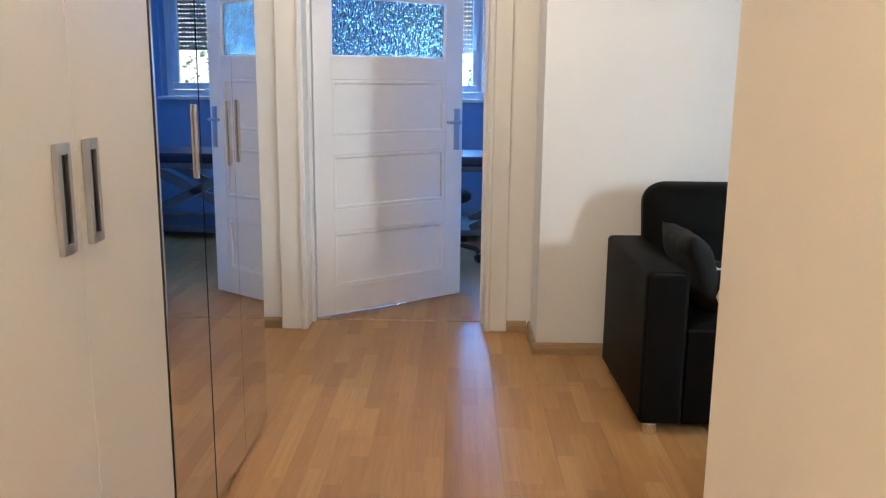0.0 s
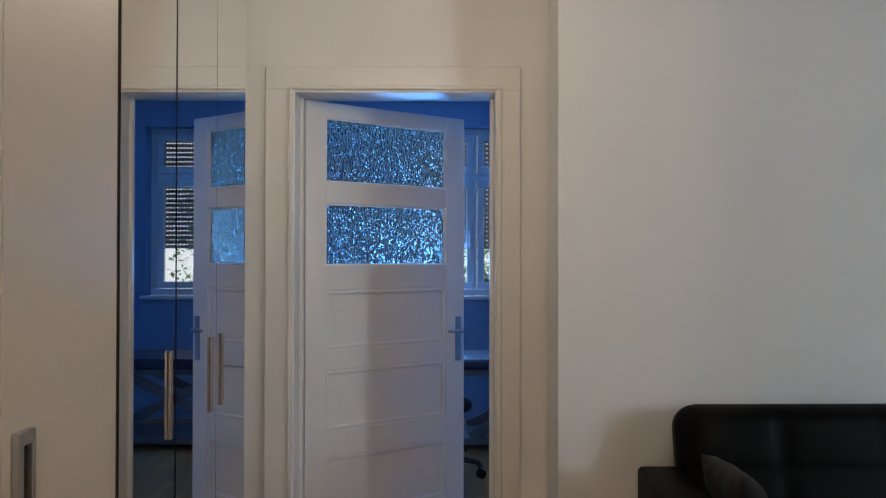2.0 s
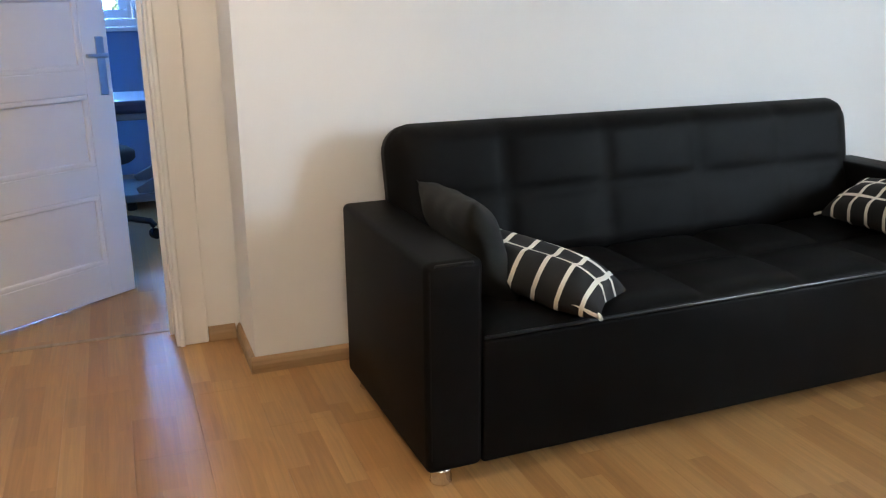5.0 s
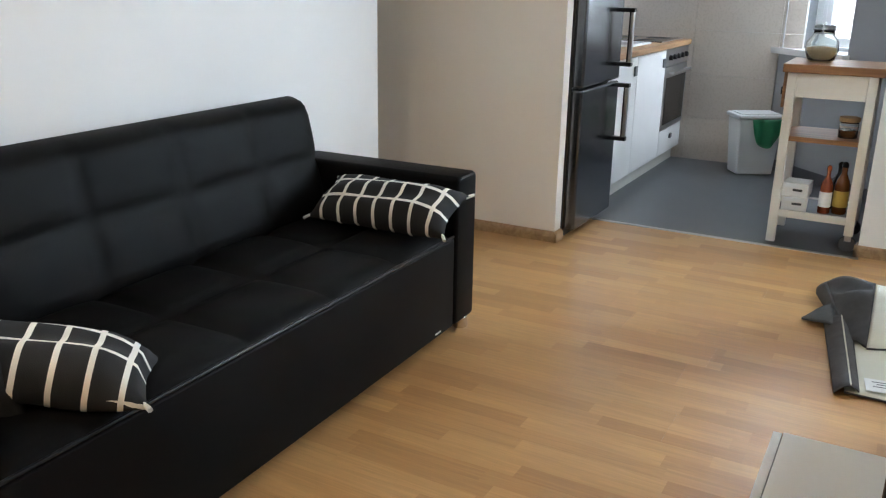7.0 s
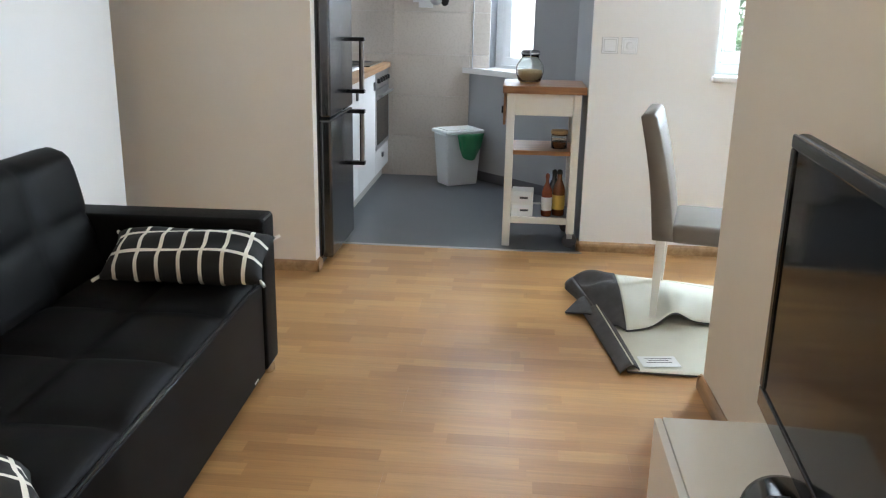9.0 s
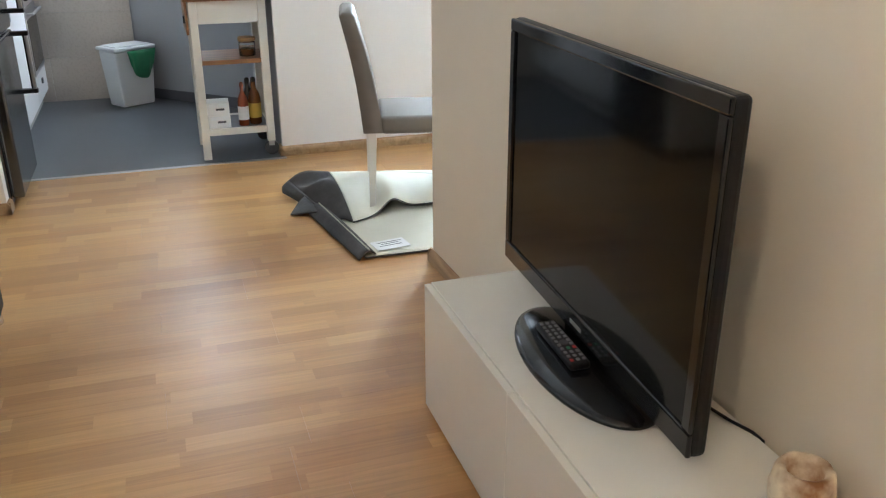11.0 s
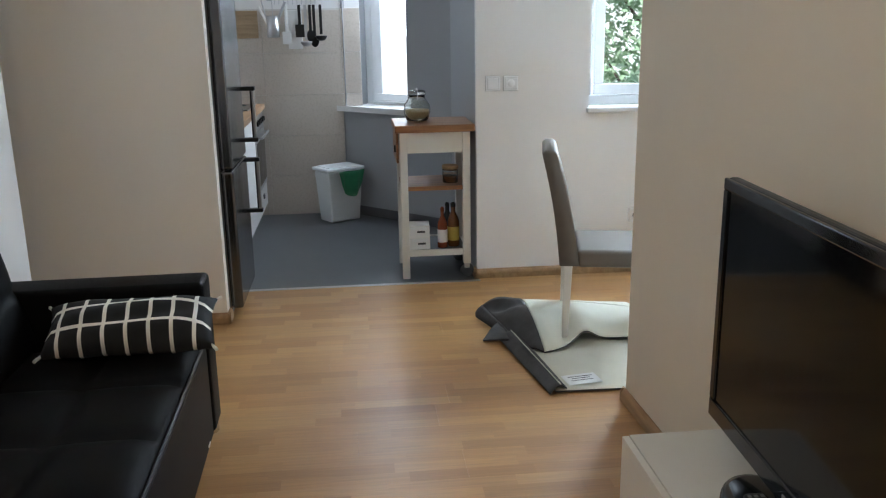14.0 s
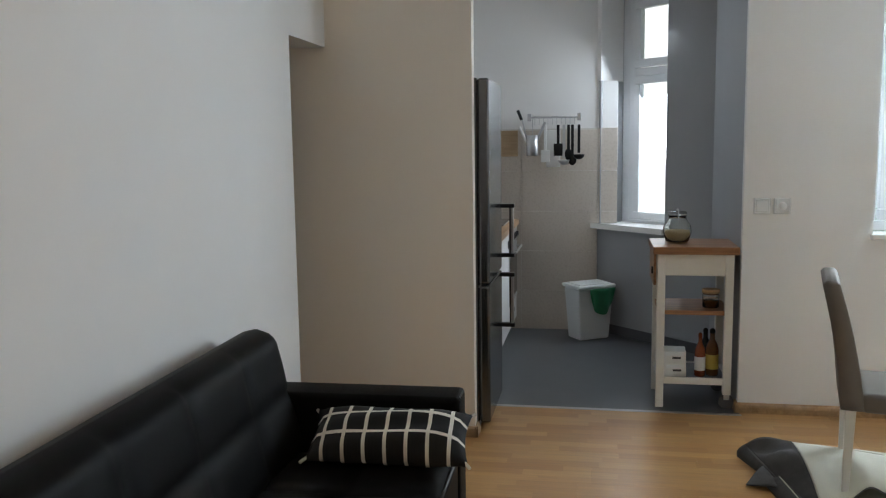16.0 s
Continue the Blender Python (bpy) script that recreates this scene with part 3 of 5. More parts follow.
def tufted(w, h, nx, ny, puff, thick, rim_drop=0.045, seed=0):
    """A stitched upholstery panel: x across, y up, z out of the face, with nx by ny swelling fields."""
    bm = bmesh.new()
    gx, gy = nx * 14, ny * 12
    rnd = random.Random(seed)
    amp = [[puff * rnd.uniform(0.85, 1.15) for _ in range(ny)] for _ in range(nx)]
    grid = []
    for j in range(gy + 1):
        line = []
        for i in range(gx + 1):
            u, v = i / gx * nx, j / gy * ny
            fu, fv = u % 1.0, v % 1.0
            a = amp[min(int(u), nx - 1)][min(int(v), ny - 1)]
            z = a * ((1 - (2 * abs(fu - 0.5)) ** 3) * (1 - (2 * abs(fv - 0.5)) ** 3)) ** 0.55
            edge = min(u, nx - u, v, ny - v)
            z -= rim_drop * max(0.0, 1 - edge * 3.6) ** 2
            line.append(bm.verts.new((i / gx * w, j / gy * h, z + thick)))
        grid.append(line)
    for j in range(gy):
        for i in range(gx):
            bm.faces.new((grid[j][i], grid[j][i + 1], grid[j + 1][i + 1], grid[j + 1][i]))
    rim = grid[0] + [r[-1] for r in grid[1:]] + grid[-1][-2::-1] + [r[0] for r in grid[-2:0:-1]]
    low = [bm.verts.new((v.co.x, v.co.y, 0)) for v in rim]
    for k in range(len(rim)):
        bm.faces.new((rim[k], low[k], low[(k + 1) % len(rim)], rim[(k + 1) % len(rim)]))
    bm.faces.new(low)
    return bm


def round_top(bm, w, h, rad):
    """Rounds the two upper corners of an upholstery panel."""
    for v in bm.verts:
        for cx, side in ((rad, -1), (w - rad, 1)):
            dx, dy = (v.co.x - cx) * side, v.co.y - (h - rad)
            if dx > 0 and dy > 0:
                k = max(dx, dy) / math.hypot(dx, dy)
                v.co.x, v.co.y = cx + side * dx * k, h - rad + dy * k
    return bm


def place(bm, m):
    bmesh.ops.transform(bm, matrix=m, verts=bm.verts)
    return bm


def sofa():
    s = empty("sofa", 1.38, -0.5, 0, "black leatherette three-seat sofa bed with stitched fields", "sofa", rz=1.2)
    L, R, F = -1.070, 1.082, -0.405
    aw = 0.158
    low, top = 0.042, 0.616
    for x0 in (L, R - aw):
        arm = part("armrest", box(x0, x0 + aw, F, 0.33, low, top, 0.020, 4), LEATHER, s, smooth=True)
        part("piping", rod([(x0 + 0.014, F + 0.005, low + 0.04), (x0 + 0.014, F + 0.005, top - 0.021), (x0 + 0.03, F + 0.005, top - 0.009), (x0 + aw - 0.03, F + 0.005, top - 0.009), (x0 + aw - 0.014, F + 0.005, top - 0.021), (x0 + aw - 0.014, F + 0.005, low + 0.04)], 0.004, 8), PIPING, arm)
        for x in (x0 + 0.014, x0 + aw - 0.014):
            part("piping", rod([(x, F + 0.02, top - 0.006), (x, 0.30, top - 0.006)], 0.003, 6), PIPING, arm)
    a, b = L + aw + 0.002, R - aw - 0.002
    part("front_panel", box(a, b, F + 0.008, F + 0.036, low, 0.390, 0.009, 3), LEATHER, s, smooth=True)
    part("seat_base", box(a, b, F + 0.038, 0.28, low, 0.345, 0.010, 3), LEATHER, s, smooth=True)
    seat = part("seat", place(tufted(b - a, 0.62, 5, 2, 0.027, 0.056, 0.014, seed=3), pose(a, F + 0.012, 0.345)), LEATHER, s, smooth=True)
    part("piping", rod([(a + 0.005, F + 0.012, 0.397), (b - 0.005, F + 0.012, 0.397)], 0.005, 8), PIPING, seat)
    x0, x1 = -0.925, 0.996
    back = part("backrest", place(round_top(tufted(x1 - x0, 0.505, 5, 2, 0.014, 0.102, 0.060, seed=5), x1 - x0, 0.505, 0.09), pose(x0, 0.262, 0.35, 77, 0, 0)), LEATHER, s, smooth=True)
    part("back_panel", box(x0 + 0.012, x1 - 0.035, 0.268, 0.385, 0.30, 0.838, 0.055, 5), LEATHER, s, smooth=True)
    for x in (L + 0.05, R - 0.05):
        for y in (F + 0.035, 0.26):
            part("leg", lathe([(0.027, 0.0), (0.030, 0.004), (0.027, 0.038), (0.029, 0.043)], 20, pose(x, y, 0)), CHROME, s, "short chrome foot", smooth=True)
    part("tag", box(0.78, 0.82, F + 0.005, F + 0.0095, 0.058, 0.064, 0.001), PAPER, s)
    return s


sofa()


def cushion(name, w, h, puff, m, material, label, sag=0.0, tassel=None):
    bm = bmesh.new()
    n = 22
    tops, lows = [], []
    for j in range(n + 1):
        t, l = [], []
        for i in range(n + 1):
            u, v = 2 * i / n - 1, 2 * j / n - 1
            fall = max(0.0, (1 - u ** 4) * (1 - v ** 4)) ** 0.6
            cx = u * w / 2 * (1 - 0.07 * (1 - v * v))
            cy = v * h / 2 * (1 - 0.07 * (1 - u * u))
            wr = 0.006 * math.sin(7 * u + 3 * v) * fall + 0.004 * math.sin(13 * v - 5 * u) * (1 - fall)
            bend = -sag * u * u
            t.append(bm.verts.new((cx, cy, puff * fall + wr + bend)))
            edge = i in (0, n) or j in (0, n)
            l.append(t[-1] if edge else bm.verts.new((cx, cy, -puff * 0.75 * fall + wr + bend)))
        tops.append(t)
        lows.append(l)
    for g in (tops, lows):
        for j in range(n):
            for i in range(n):
                bm.faces.new((g[j][i], g[j][i + 1], g[j + 1][i + 1], g[j + 1][i]))
    ob = new(name, None)
    ob.matrix_world = m
    part("cover", bm, material, ob, smooth=True)
    if tassel:
        for q, (sx, sy) in enumerate(((1, 1), (1, -1), (-1, 1), (-1, -1))):
            c = Vector((sx * w / 2, sy * h / 2, -sag))
            part("corner_knot", rod([c - Vector((sx * 0.016, sy * 0.014, 0)), c, c + Vector((sx * 0.008, sy * 0.006, -0.002))], 0.006, 8), tassel, ob, "white knotted corner")
    return tagged(ob, label, "cushion", "cushions on the sofa")


KNOT = mat("white_cotton_thread", (0.72, 0.70, 0.64), 0.9, var=0.05, bump=0.3, bump_scale=300)
cushion("cushion", 0.35, 0.38, 0.070, pose(0.572, -0.585, 0.556, 0, 66, 4), BLACK_CLOTH, "plain black cushion leaning on the sofa's armrest")
cushion("cushion", 0.28, 0.54, 0.076, pose(0.722, -0.680, 0.488, 12, 4, 41), CHECK, "black cushion with white window-pane check", 0.01, KNOT)
cushion("cushion", 0.245, 0.56, 0.070, pose(2.190, -0.662, 0.515, 0, -24, 3), CHECK, "black cushion with white check against the far armrest", 0.01, KNOT)


def tv_bench():
    b = empty("tv_bench", 0.8, -2.32, 0, "low white television bench with two plain fronts", "tv bench")
    b.matrix_world = pose(0, 0, 0)
    x0, x1, y0, y1, h = 0.256, 1.426, -2.512, -2.116, 0.400
    part("top", box(x0, x1, y0, y1 - 0.020, h - 0.022, h, 0.0015), WHITE_FOIL, b)
    part("side_panel", box(x0, x0 + 0.018, y0, y1 - 0.020, 0.012, h - 0.0225, 0.001), WHITE_FOIL, b)
    part("side_panel", box(x1 - 0.018, x1, y0, y1 - 0.020, 0.012, h - 0.0225, 0.001), WHITE_FOIL, b)
    part("bottom", box(x0 + 0.0185, x1 - 0.0185, y0, y1 - 0.022, 0.014, 0.034, 0.001), WHITE_FOIL, b)
    part("back_panel", box(x0 + 0.0185, x1 - 0.0185, y0, y0 + 0.008, 0.035, h - 0.023, 0.001), WHITE_FOIL, b)
    mid = 0.838
    for a, c in ((x0, mid - 0.0015), (mid + 0.0015, x1)):
        part("drop_front", box(a, c, y1 - 0.018, y1, 0.016, h - 0.003, 0.0015), WHITE_FOIL, b)
    for x in (x0 + 0.05, x1 - 0.05):
        for y in (y0 + 0.05, y1 - 0.06):
            part("foot", lathe([(0.02, 0), (0.02, 0.0125)], 12, pose(x, y, 0)), BLACK_PLASTIC, b)


tv_bench()


def television():
    t = empty("television", 0.88, -2.30, 0.396, "large black flat television on an oval stand, switched off", "television")
    t.matrix_world = pose(0.938, -2.350, 0.4005, 0, 0, -3.3)
    # local: x along the bench, y out of the screen
    w, z0, z1 = 0.489, 0.048, 0.696
    part("housing", box(-w, w, -0.014, 0.020, z0, z1, 0.012, 3), BLACK_PLASTIC, t, smooth=False)
    part("rear_bulge", box(-w * 0.72, w * 0.72, -0.065, -0.013, z0 + 0.06, z1 - 0.10, 0.02, 3), BLACK_PLASTIC, t)
    bz = 0.032
    bm = bmesh.new()
    for c in ((-w + 0.002, w - 0.002, z1 - bz, z1 - 0.002), (-w + 0.002, w - 0.002, z0 + 0.002, z0 + 0.052), (-w + 0.002, -w + bz, z0 + 0.052, z1 - bz), (w - bz, w - 0.002, z0 + 0.052, z1 - bz)):
        add_box(bm, c[0], c[1], 0.016, 0.027, c[2], c[3], 0.004)
    part("bezel", bm, BLACK_GLOSS, t, "glossy black screen surround")
    part("screen", box(-w + bz - 0.001, w - bz + 0.001, 0.015, 0.0215, z0 + 0.051, z1 - bz + 0.001, 0.0), SCREEN, t, "dark glassy screen")
    part("badge", box(-0.03, 0.03, 0.0268, 0.0282, z0 + 0.020, z0 + 0.030, 0.0005), STEEL, t)
    part("neck", box(-0.13, 0.13, -0.040, -0.002, 0.008, z0 + 0.04, 0.01), BLACK_GLOSS, t)
    bm = lathe([(0.985, 0.0), (1.0, 0.004), (0.995, 0.010), (0.93, 0.016), (0.5, 0.022), (0.05, 0.023)], 56)
    part("stand_base", place(bm, pose(-0.045, 0.022, 0) @ Matrix.Diagonal((0.278, 0.132, 1, 1))), BLACK_GLOSS, t, "glossy oval stand", smooth=True)


television()


def remote():
    r = empty("remote_control", 0, 0, 0, "black remote control with small buttons on the stand", "remote control")
    r.matrix_world = pose(0.935, -2.290, 0.4235, -2, 0, -3)
    part("shell", box(-0.105, 0.105, -0.024, 0.024, 0, 0.019, 0.007, 3), BLACK_PLASTIC, r)
    k = 0
    for i in range(11):
        for j in range(3):
            x, y = -0.088 + i * 0.0175, (j - 1) * 0.0145
            m = RED_BTN if (i, j) in ((0, 2), (3, 0)) else GREEN_BAG if (i, j) == (3, 1) else KEY_GREY
            if i in (4, 5) and j == 1:
                continue
            part("button", box(x - 0.005, x + 0.005, y - 0.004, y + 0.004, 0.0185, 0.0215, 0.001, 1), m, r)
    part("dial", lathe([(0.011, 0.0185), (0.011, 0.0212), (0.009, 0.022)], 16, pose(-0.0095, 0, 0)), GREY_BTN, r)


remote()
cb = rod([(0.80, -2.43, 0.43), (0.75, -2.462, 0.41), (0.67, -2.475, 0.4045), (0.59, -2.492, 0.4045), (0.54, -2.508, 0.405), (0.52, -2.519, 0.396), (0.51, -2.519, 0.33), (0.51, -2.519, 0.25)], 0.0035, 8)
tagged(obj("power_cable", cb, BLACK_PLASTIC, smooth=True), "thin black power cable behind the television", "cable")
bm = lathe([(0.038, 0.0), (0.046, 0.006), (0.053, 0.03), (0.054, 0.055), (0.049, 0.085), (0.044, 0.094), (0.037, 0.094), (0.032, 0.088), (0.028, 0.055), (0.012, 0.05)], 36, pose(0.322, -2.434, 0.4005))
for v in bm.verts:
    v.co += 0.002 * noise.noise_vector(v.co * 40)
tagged(obj("candle_holder", bm, STONE, smooth=True), "rounded brown and cream onyx tealight holder", "candle holder")


def chair():
    c = empty("dining_chair", 3.09, -2.36, 0, "dining chair in taupe leatherette on pale tapered legs", "chair")
    # local: x across the chair, y from the back towards the front
    c.matrix_world = pose(3.06, -2.345, 0.0, 0, 0, 180 - 12.5) @ pose(0, 0, 0)
    w = 0.42
    bm = bmesh.new()
    rings = []
    for k in range(13):
        f = k / 12
        z = 0.40 + f * 0.515
        y = 0.042 - 0.098 * f + 0.012 * math.sin(f * math.pi)
        th = 0.040 - 0.012 * f
        rings.append([(x, yy, z) for x, yy in ((0.0, y - th), (0.012, y - th - 0.006), (w - 0.012, y - th - 0.006), (w, y - th), (w, y + th), (w - 0.012, y + th + 0.006), (0.012, y + th + 0.006), (0.0, y + th))])
    f1 = rings[-1]
    cy = sum(p[1] for p in f1) / 8
    rings.append([(x * 0.97 + 0.006, cy + (y - cy) * 0.6, z + 0.014) for x, y, z in f1])
    rv = [[bm.verts.new((-p[0], p[1], p[2])) for p in r] for r in rings]
    for a, b in zip(rv, rv[1:]):
        for k in range(8):
            bm.faces.new((a[k], a[(k + 1) % 8], b[(k + 1) % 8], b[k]))
    bm.faces.new(rv[0])
    bm.faces.new(rv[-1])
    part("backrest", bm, TAUPE, c, smooth=True)
    part("seat", box(-w, 0, 0.074, 0.475, 0.392, 0.475, 0.022, 4), TAUPE, c, smooth=True)
    for x in (-w + 0.025, -0.025):
        for y, sl in ((0.035, -0.008), (0.435, 0.01)):
            bm = bmesh.new()
            add_box(bm, x - 0.021, x + 0.021, y - 0.021, y + 0.021, 0.020, 0.402, 0.003)
            for v in bm.verts:
                k = (v.co.z - 0.02) / 0.38
                v.co.x = x + (v.co.x - x) * (0.62 + 0.38 * k)
                v.co.y = y + (v.co.y - y) * (0.62 + 0.38 * k) + sl * (1 - k)
            part("leg", bm, LEG_PAINT, c, "pale tapered leg")
    return c


chair()


def rug():
    r = empty("rug", 2.95, -2.45, 0, "charcoal rug turned over and crumpled, cream backing up", "rug")
    r.matrix_world = pose(0, 0, 0)

    def sheet(x0, x1, y0, y1, nx, ny, f, name, material, label=""):
        bm = bmesh.new()
        up, dn = [], []
        for j in range(ny + 1):
            a, b = [], []
            for i in range(nx + 1):
                p = Vector(f(i / nx, j / ny))
                a.append(bm.verts.new(p + Vector((0, 0, 0.004))))
                b.append(bm.verts.new(p - Vector((0, 0, 0.004))))
            up.append(a)
            dn.append(b)
        fs = []
        for j in range(ny):
            for i in range(nx):
                fs.append(bm.faces.new((up[j][i], up[j][i + 1], up[j + 1][i + 1], up[j + 1][i])))
                g = bm.faces.new((dn[j][i], dn[j + 1][i], dn[j + 1][i + 1], dn[j][i + 1]))
                g.material_index = 1
        rim = [(0, i) for i in range(nx)] + [(j, nx) for j in range(ny)] + [(ny, i) for i in range(nx, 0, -1)] + [(j, 0) for j in range(ny, 0, -1)]
        for k in range(len(rim)):
            (j, i), (j2, i2) = rim[k], rim[(k + 1) % len(rim)]
            g = bm.faces.new((up[j][i], dn[j][i], dn[j2][i2], up[j2][i2]))
            g.material_index = 1
        ob = part(name, bm, material, r, label, smooth=True)
        ob.data.materials.append(RUG_GREY)
        return ob

    def mix(a, b, k):
        return Vector(a) * (1 - k) + Vector(b) * k

    # lower layer, flat on the floor
    def low(u, v):
        p = mix(mix((2.565, -2.215, 0), (2.54, -2.95, 0), v), mix((3.45, -2.12, 0), (3.45, -2.95, 0), v), u)
        return (p.x, p.y, 0.009 + 0.004 * math.sin(9 * u + 4 * v) ** 2 * u)

    sheet(0, 1, 0, 1, 24, 20, low, "lower_layer", RUG_BACK, "cream woven backing")

    # long edge curled up, pile outwards
    def curl(u, v):
        p = mix((2.545, -2.185, 0), (3.20, -2.085, 0), u)
        w = 0.075 + 0.025 * u
        a = math.pi * v
        return (p.x + 0.02 * v, p.y - w * v, 0.010 + 0.024 * math.sin(a) + 0.010 * v)

    sheet(0, 1, 0, 1, 24, 10, curl, "curled_edge", RUG_GREY, "charcoal pile of the curled edge")

    part("pale_line", rod([Vector(curl(q / 8, 0.62)) + Vector((0, 0, 0.005)) for q in range(9)], 0.0028, 6), RUG_BACK, r, "cream stitched line")

    # upper fold: from a wavy lip on the floor up to a rounded ridge
    def lip(u):
        return Vector((2.965 + 0.09 * u + 0.05 * math.sin(math.pi * u) ** 2, -2.255 - 0.50 * u, 0.020 + 0.050 * math.exp(-((u - 0.42) / 0.13) ** 2) + 0.022 * u))

    def ridge(u):
        return Vector((3.46 - 0.10 * u * u, -2.245 - 0.56 * u, 0.112 - 0.040 * u))

    def fold(u, v):
        p = mix(lip(u), ridge(u), v)
        p.z += 0.035 * math.sin(math.pi * v) ** 0.8 * (1 - 0.4 * u) - 0.022 * math.exp(-((u - 0.20) / 0.12) ** 2) * math.sin(math.pi * min(1, v * 1.4)) * (v < 0.72)
        return p

    sheet(0, 1, 0, 1, 36, 24, fold, "folded_layer", RUG_BACK, "cream backing of the folded part")

    # behind the ridge the fold runs down to the floor
    def rear(u, v):
        p = mix(ridge(u), (3.60, -2.20 - 0.60 * u, 0.012), v)
        p.z += 0.02 * math.sin(math.pi * v)
        return p

    sheet(0, 1, 0, 1, 20, 8, rear, "rear_layer", RUG_BACK)

    # crumpled dark end beside the fold
    def flap(u, v):
        inner = mix(lip(0), ridge(0), u) + Vector((0, 0, 0.035 * math.sin(math.pi * u) ** 0.8 + 0.004))
        outer = mix((3.02, -2.185, 0.016), (3.54, -2.055, 0.062), u ** 0.8)
        p = mix(inner, outer, v)
        p.z += math.sin(math.pi * v) * (0.030 * u + 0.012 * math.sin(11 * u + 3 * v)) - 0.030 * math.exp(-((u - 0.82) / 0.10) ** 2) * math.sin(math.pi * v)
        p.z = max(p.z, 0.012)
        return p

    sheet(0, 1, 0, 1, 30, 14, flap, "pile_flap", RUG_GREY, "charcoal pile with pale lines")

    def skirt(u, v):
        top = mix((3.02, -2.185, 0.018), (3.54, -2.055, 0.064), u ** 0.8)
        p = mix(top, (top.x, top.y + 0.030 * u + 0.004, 0.008), v)
        p.y += 0.014 * math.sin(math.pi * v) * u
        return p

    sheet(0, 1, 0, 1, 20, 6, skirt, "pile_skirt", RUG_GREY)

    # pointed corner turned out over the floor
    def corner(u, v):
        p = mix(mix((3.33, -2.10, 0.040), (3.10, -2.15, 0.026), v), (3.185, -2.005, 0.010), u)
        p.z += 0.016 * math.sin(math.pi * u) * (1 - u)
        return p

    sheet(0, 1, 0, 1, 8, 8, corner, "corner_flap", RUG_GREY)
    t = part("care_label", box(-0.05, 0.05, -0.075, 0.075, 0, 0.0015, 0.0005, m=pose(2.655, -2.345, 0.0185, 0, 0, 8)), PAPER, r, "white sewn-on care label")
    for k, (wd, yy) in enumerate(((0.11, 0.026), (0.08, 0.008), (0.10, -0.012))):
        part("print_line", box(-0.002, 0.002, -wd / 2, wd / 2, 0.0016, 0.0022, 0, m=pose(2.655 + yy, -2.345, 0.0185, 0, 0, 8)), GREY_BTN, t)


rug()


def switch_plate(y, kind):
    s = empty("light_switch", 4.23, y, 1.145, "white square light switch on the white wall" if kind else "white square dimmer switch on the white wall", "light switch", "switches on the wall")
    s.matrix_world = pose(4.2495, y, 1.148, 0, 0, 0)
    part("frame", box(-0.010, 0, -0.041, 0.041, -0.041, 0.041, 0.003), PVC, s)
    # grey rim and gap plate stand in for shade round frame and rocker
    part("shade_rim", box(-0.005, 0, -0.0432, 0.0432, -0.0432, 0.0432, 0.001), SHADE_GREY, s)
    part("inner_gap_shade", box(-0.0106, -0.009, -0.0322, 0.0322, -0.0322, 0.0322, 0.0), SHADE_GREY, s)
    if kind:
        part("rocker", box(-0.0155, -0.0095, -0.030, 0.030, -0.030, 0.030, 0.002), PVC, s)
    else:
        part("plate", box(-0.0135, -0.0095, -0.031, 0.031, -0.031, 0.031, 0.001), PVC, s)
        part("knob", lathe([(0.021, 0), (0.020, 0.012), (0.018, 0.014)], 28, pose(-0.012, 0, 0, 0, -90, 0)), PVC, s, smooth=True)


switch_plate(-2.228, True)
switch_plate(-2.331, False)


def socket(x, y, z):
    s = empty("wall_socket", x, y, z, "white surface power socket near the floor", "socket")
    s.matrix_world = pose(x, y, z)
    part("frame", box(-0.035, 0, -0.042, 0.042, -0.042, 0.042, 0.004), PVC, s)
    part("insert", lathe([(0.022, 0), (0.022, 0.004)], 24, pose(-0.0345, 0, 0, 0, -90, 0)), GREY_BTN, s)


socket(4.2495, -3.09, 0.357)


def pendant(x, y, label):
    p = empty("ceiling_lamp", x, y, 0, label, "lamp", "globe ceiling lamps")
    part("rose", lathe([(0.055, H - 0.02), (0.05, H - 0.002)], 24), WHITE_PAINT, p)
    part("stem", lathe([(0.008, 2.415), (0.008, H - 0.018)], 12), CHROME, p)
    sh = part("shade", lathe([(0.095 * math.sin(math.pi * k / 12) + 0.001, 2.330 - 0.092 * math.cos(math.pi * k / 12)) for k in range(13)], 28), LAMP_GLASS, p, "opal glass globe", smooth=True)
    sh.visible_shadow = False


pendant(-0.66, -1.0, "opal glass globe ceiling lamp, lit")
# second globe stands out of view, added to hold the hallway fill light
pendant(-0.50, -4.75, "opal glass globe lamp added unseen over the hallway, lit")

# ---- hallway wardrobe ----
MX = -1.064


def bow_handle(parent, x, y, z0, z1, deep, half):
    """A flat steel grip frame, wider on its hinge side, round a dark finger slot."""
    wide = half * 0.62
    h = part("handle", box(x + 0.0005, x + deep, y - half, y - half + wide, z0, z1, 0.002), STEEL, parent, "brushed steel grip with a dark slot")
    part("grip_bar", box(x + 0.0005, x + deep, y + half * 0.62, y + half, z0, z1, 0.002), STEEL, h)
    for a, b in ((z0, z0 + 0.020), (z1 - 0.020, z1)):
        part("grip_end", box(x + 0.0008, x + deep - 0.0004, y - half + wide, y + half * 0.62, a, b, 0.0), STEEL, h)
    part("slot", box(x + 0.0005, x + 0.003, y - half + wide + 0.0001, y + half * 0.62 - 0.0001, z0 + 0.0202, z1 - 0.0202, 0.0), BLACK_EDGE, h)


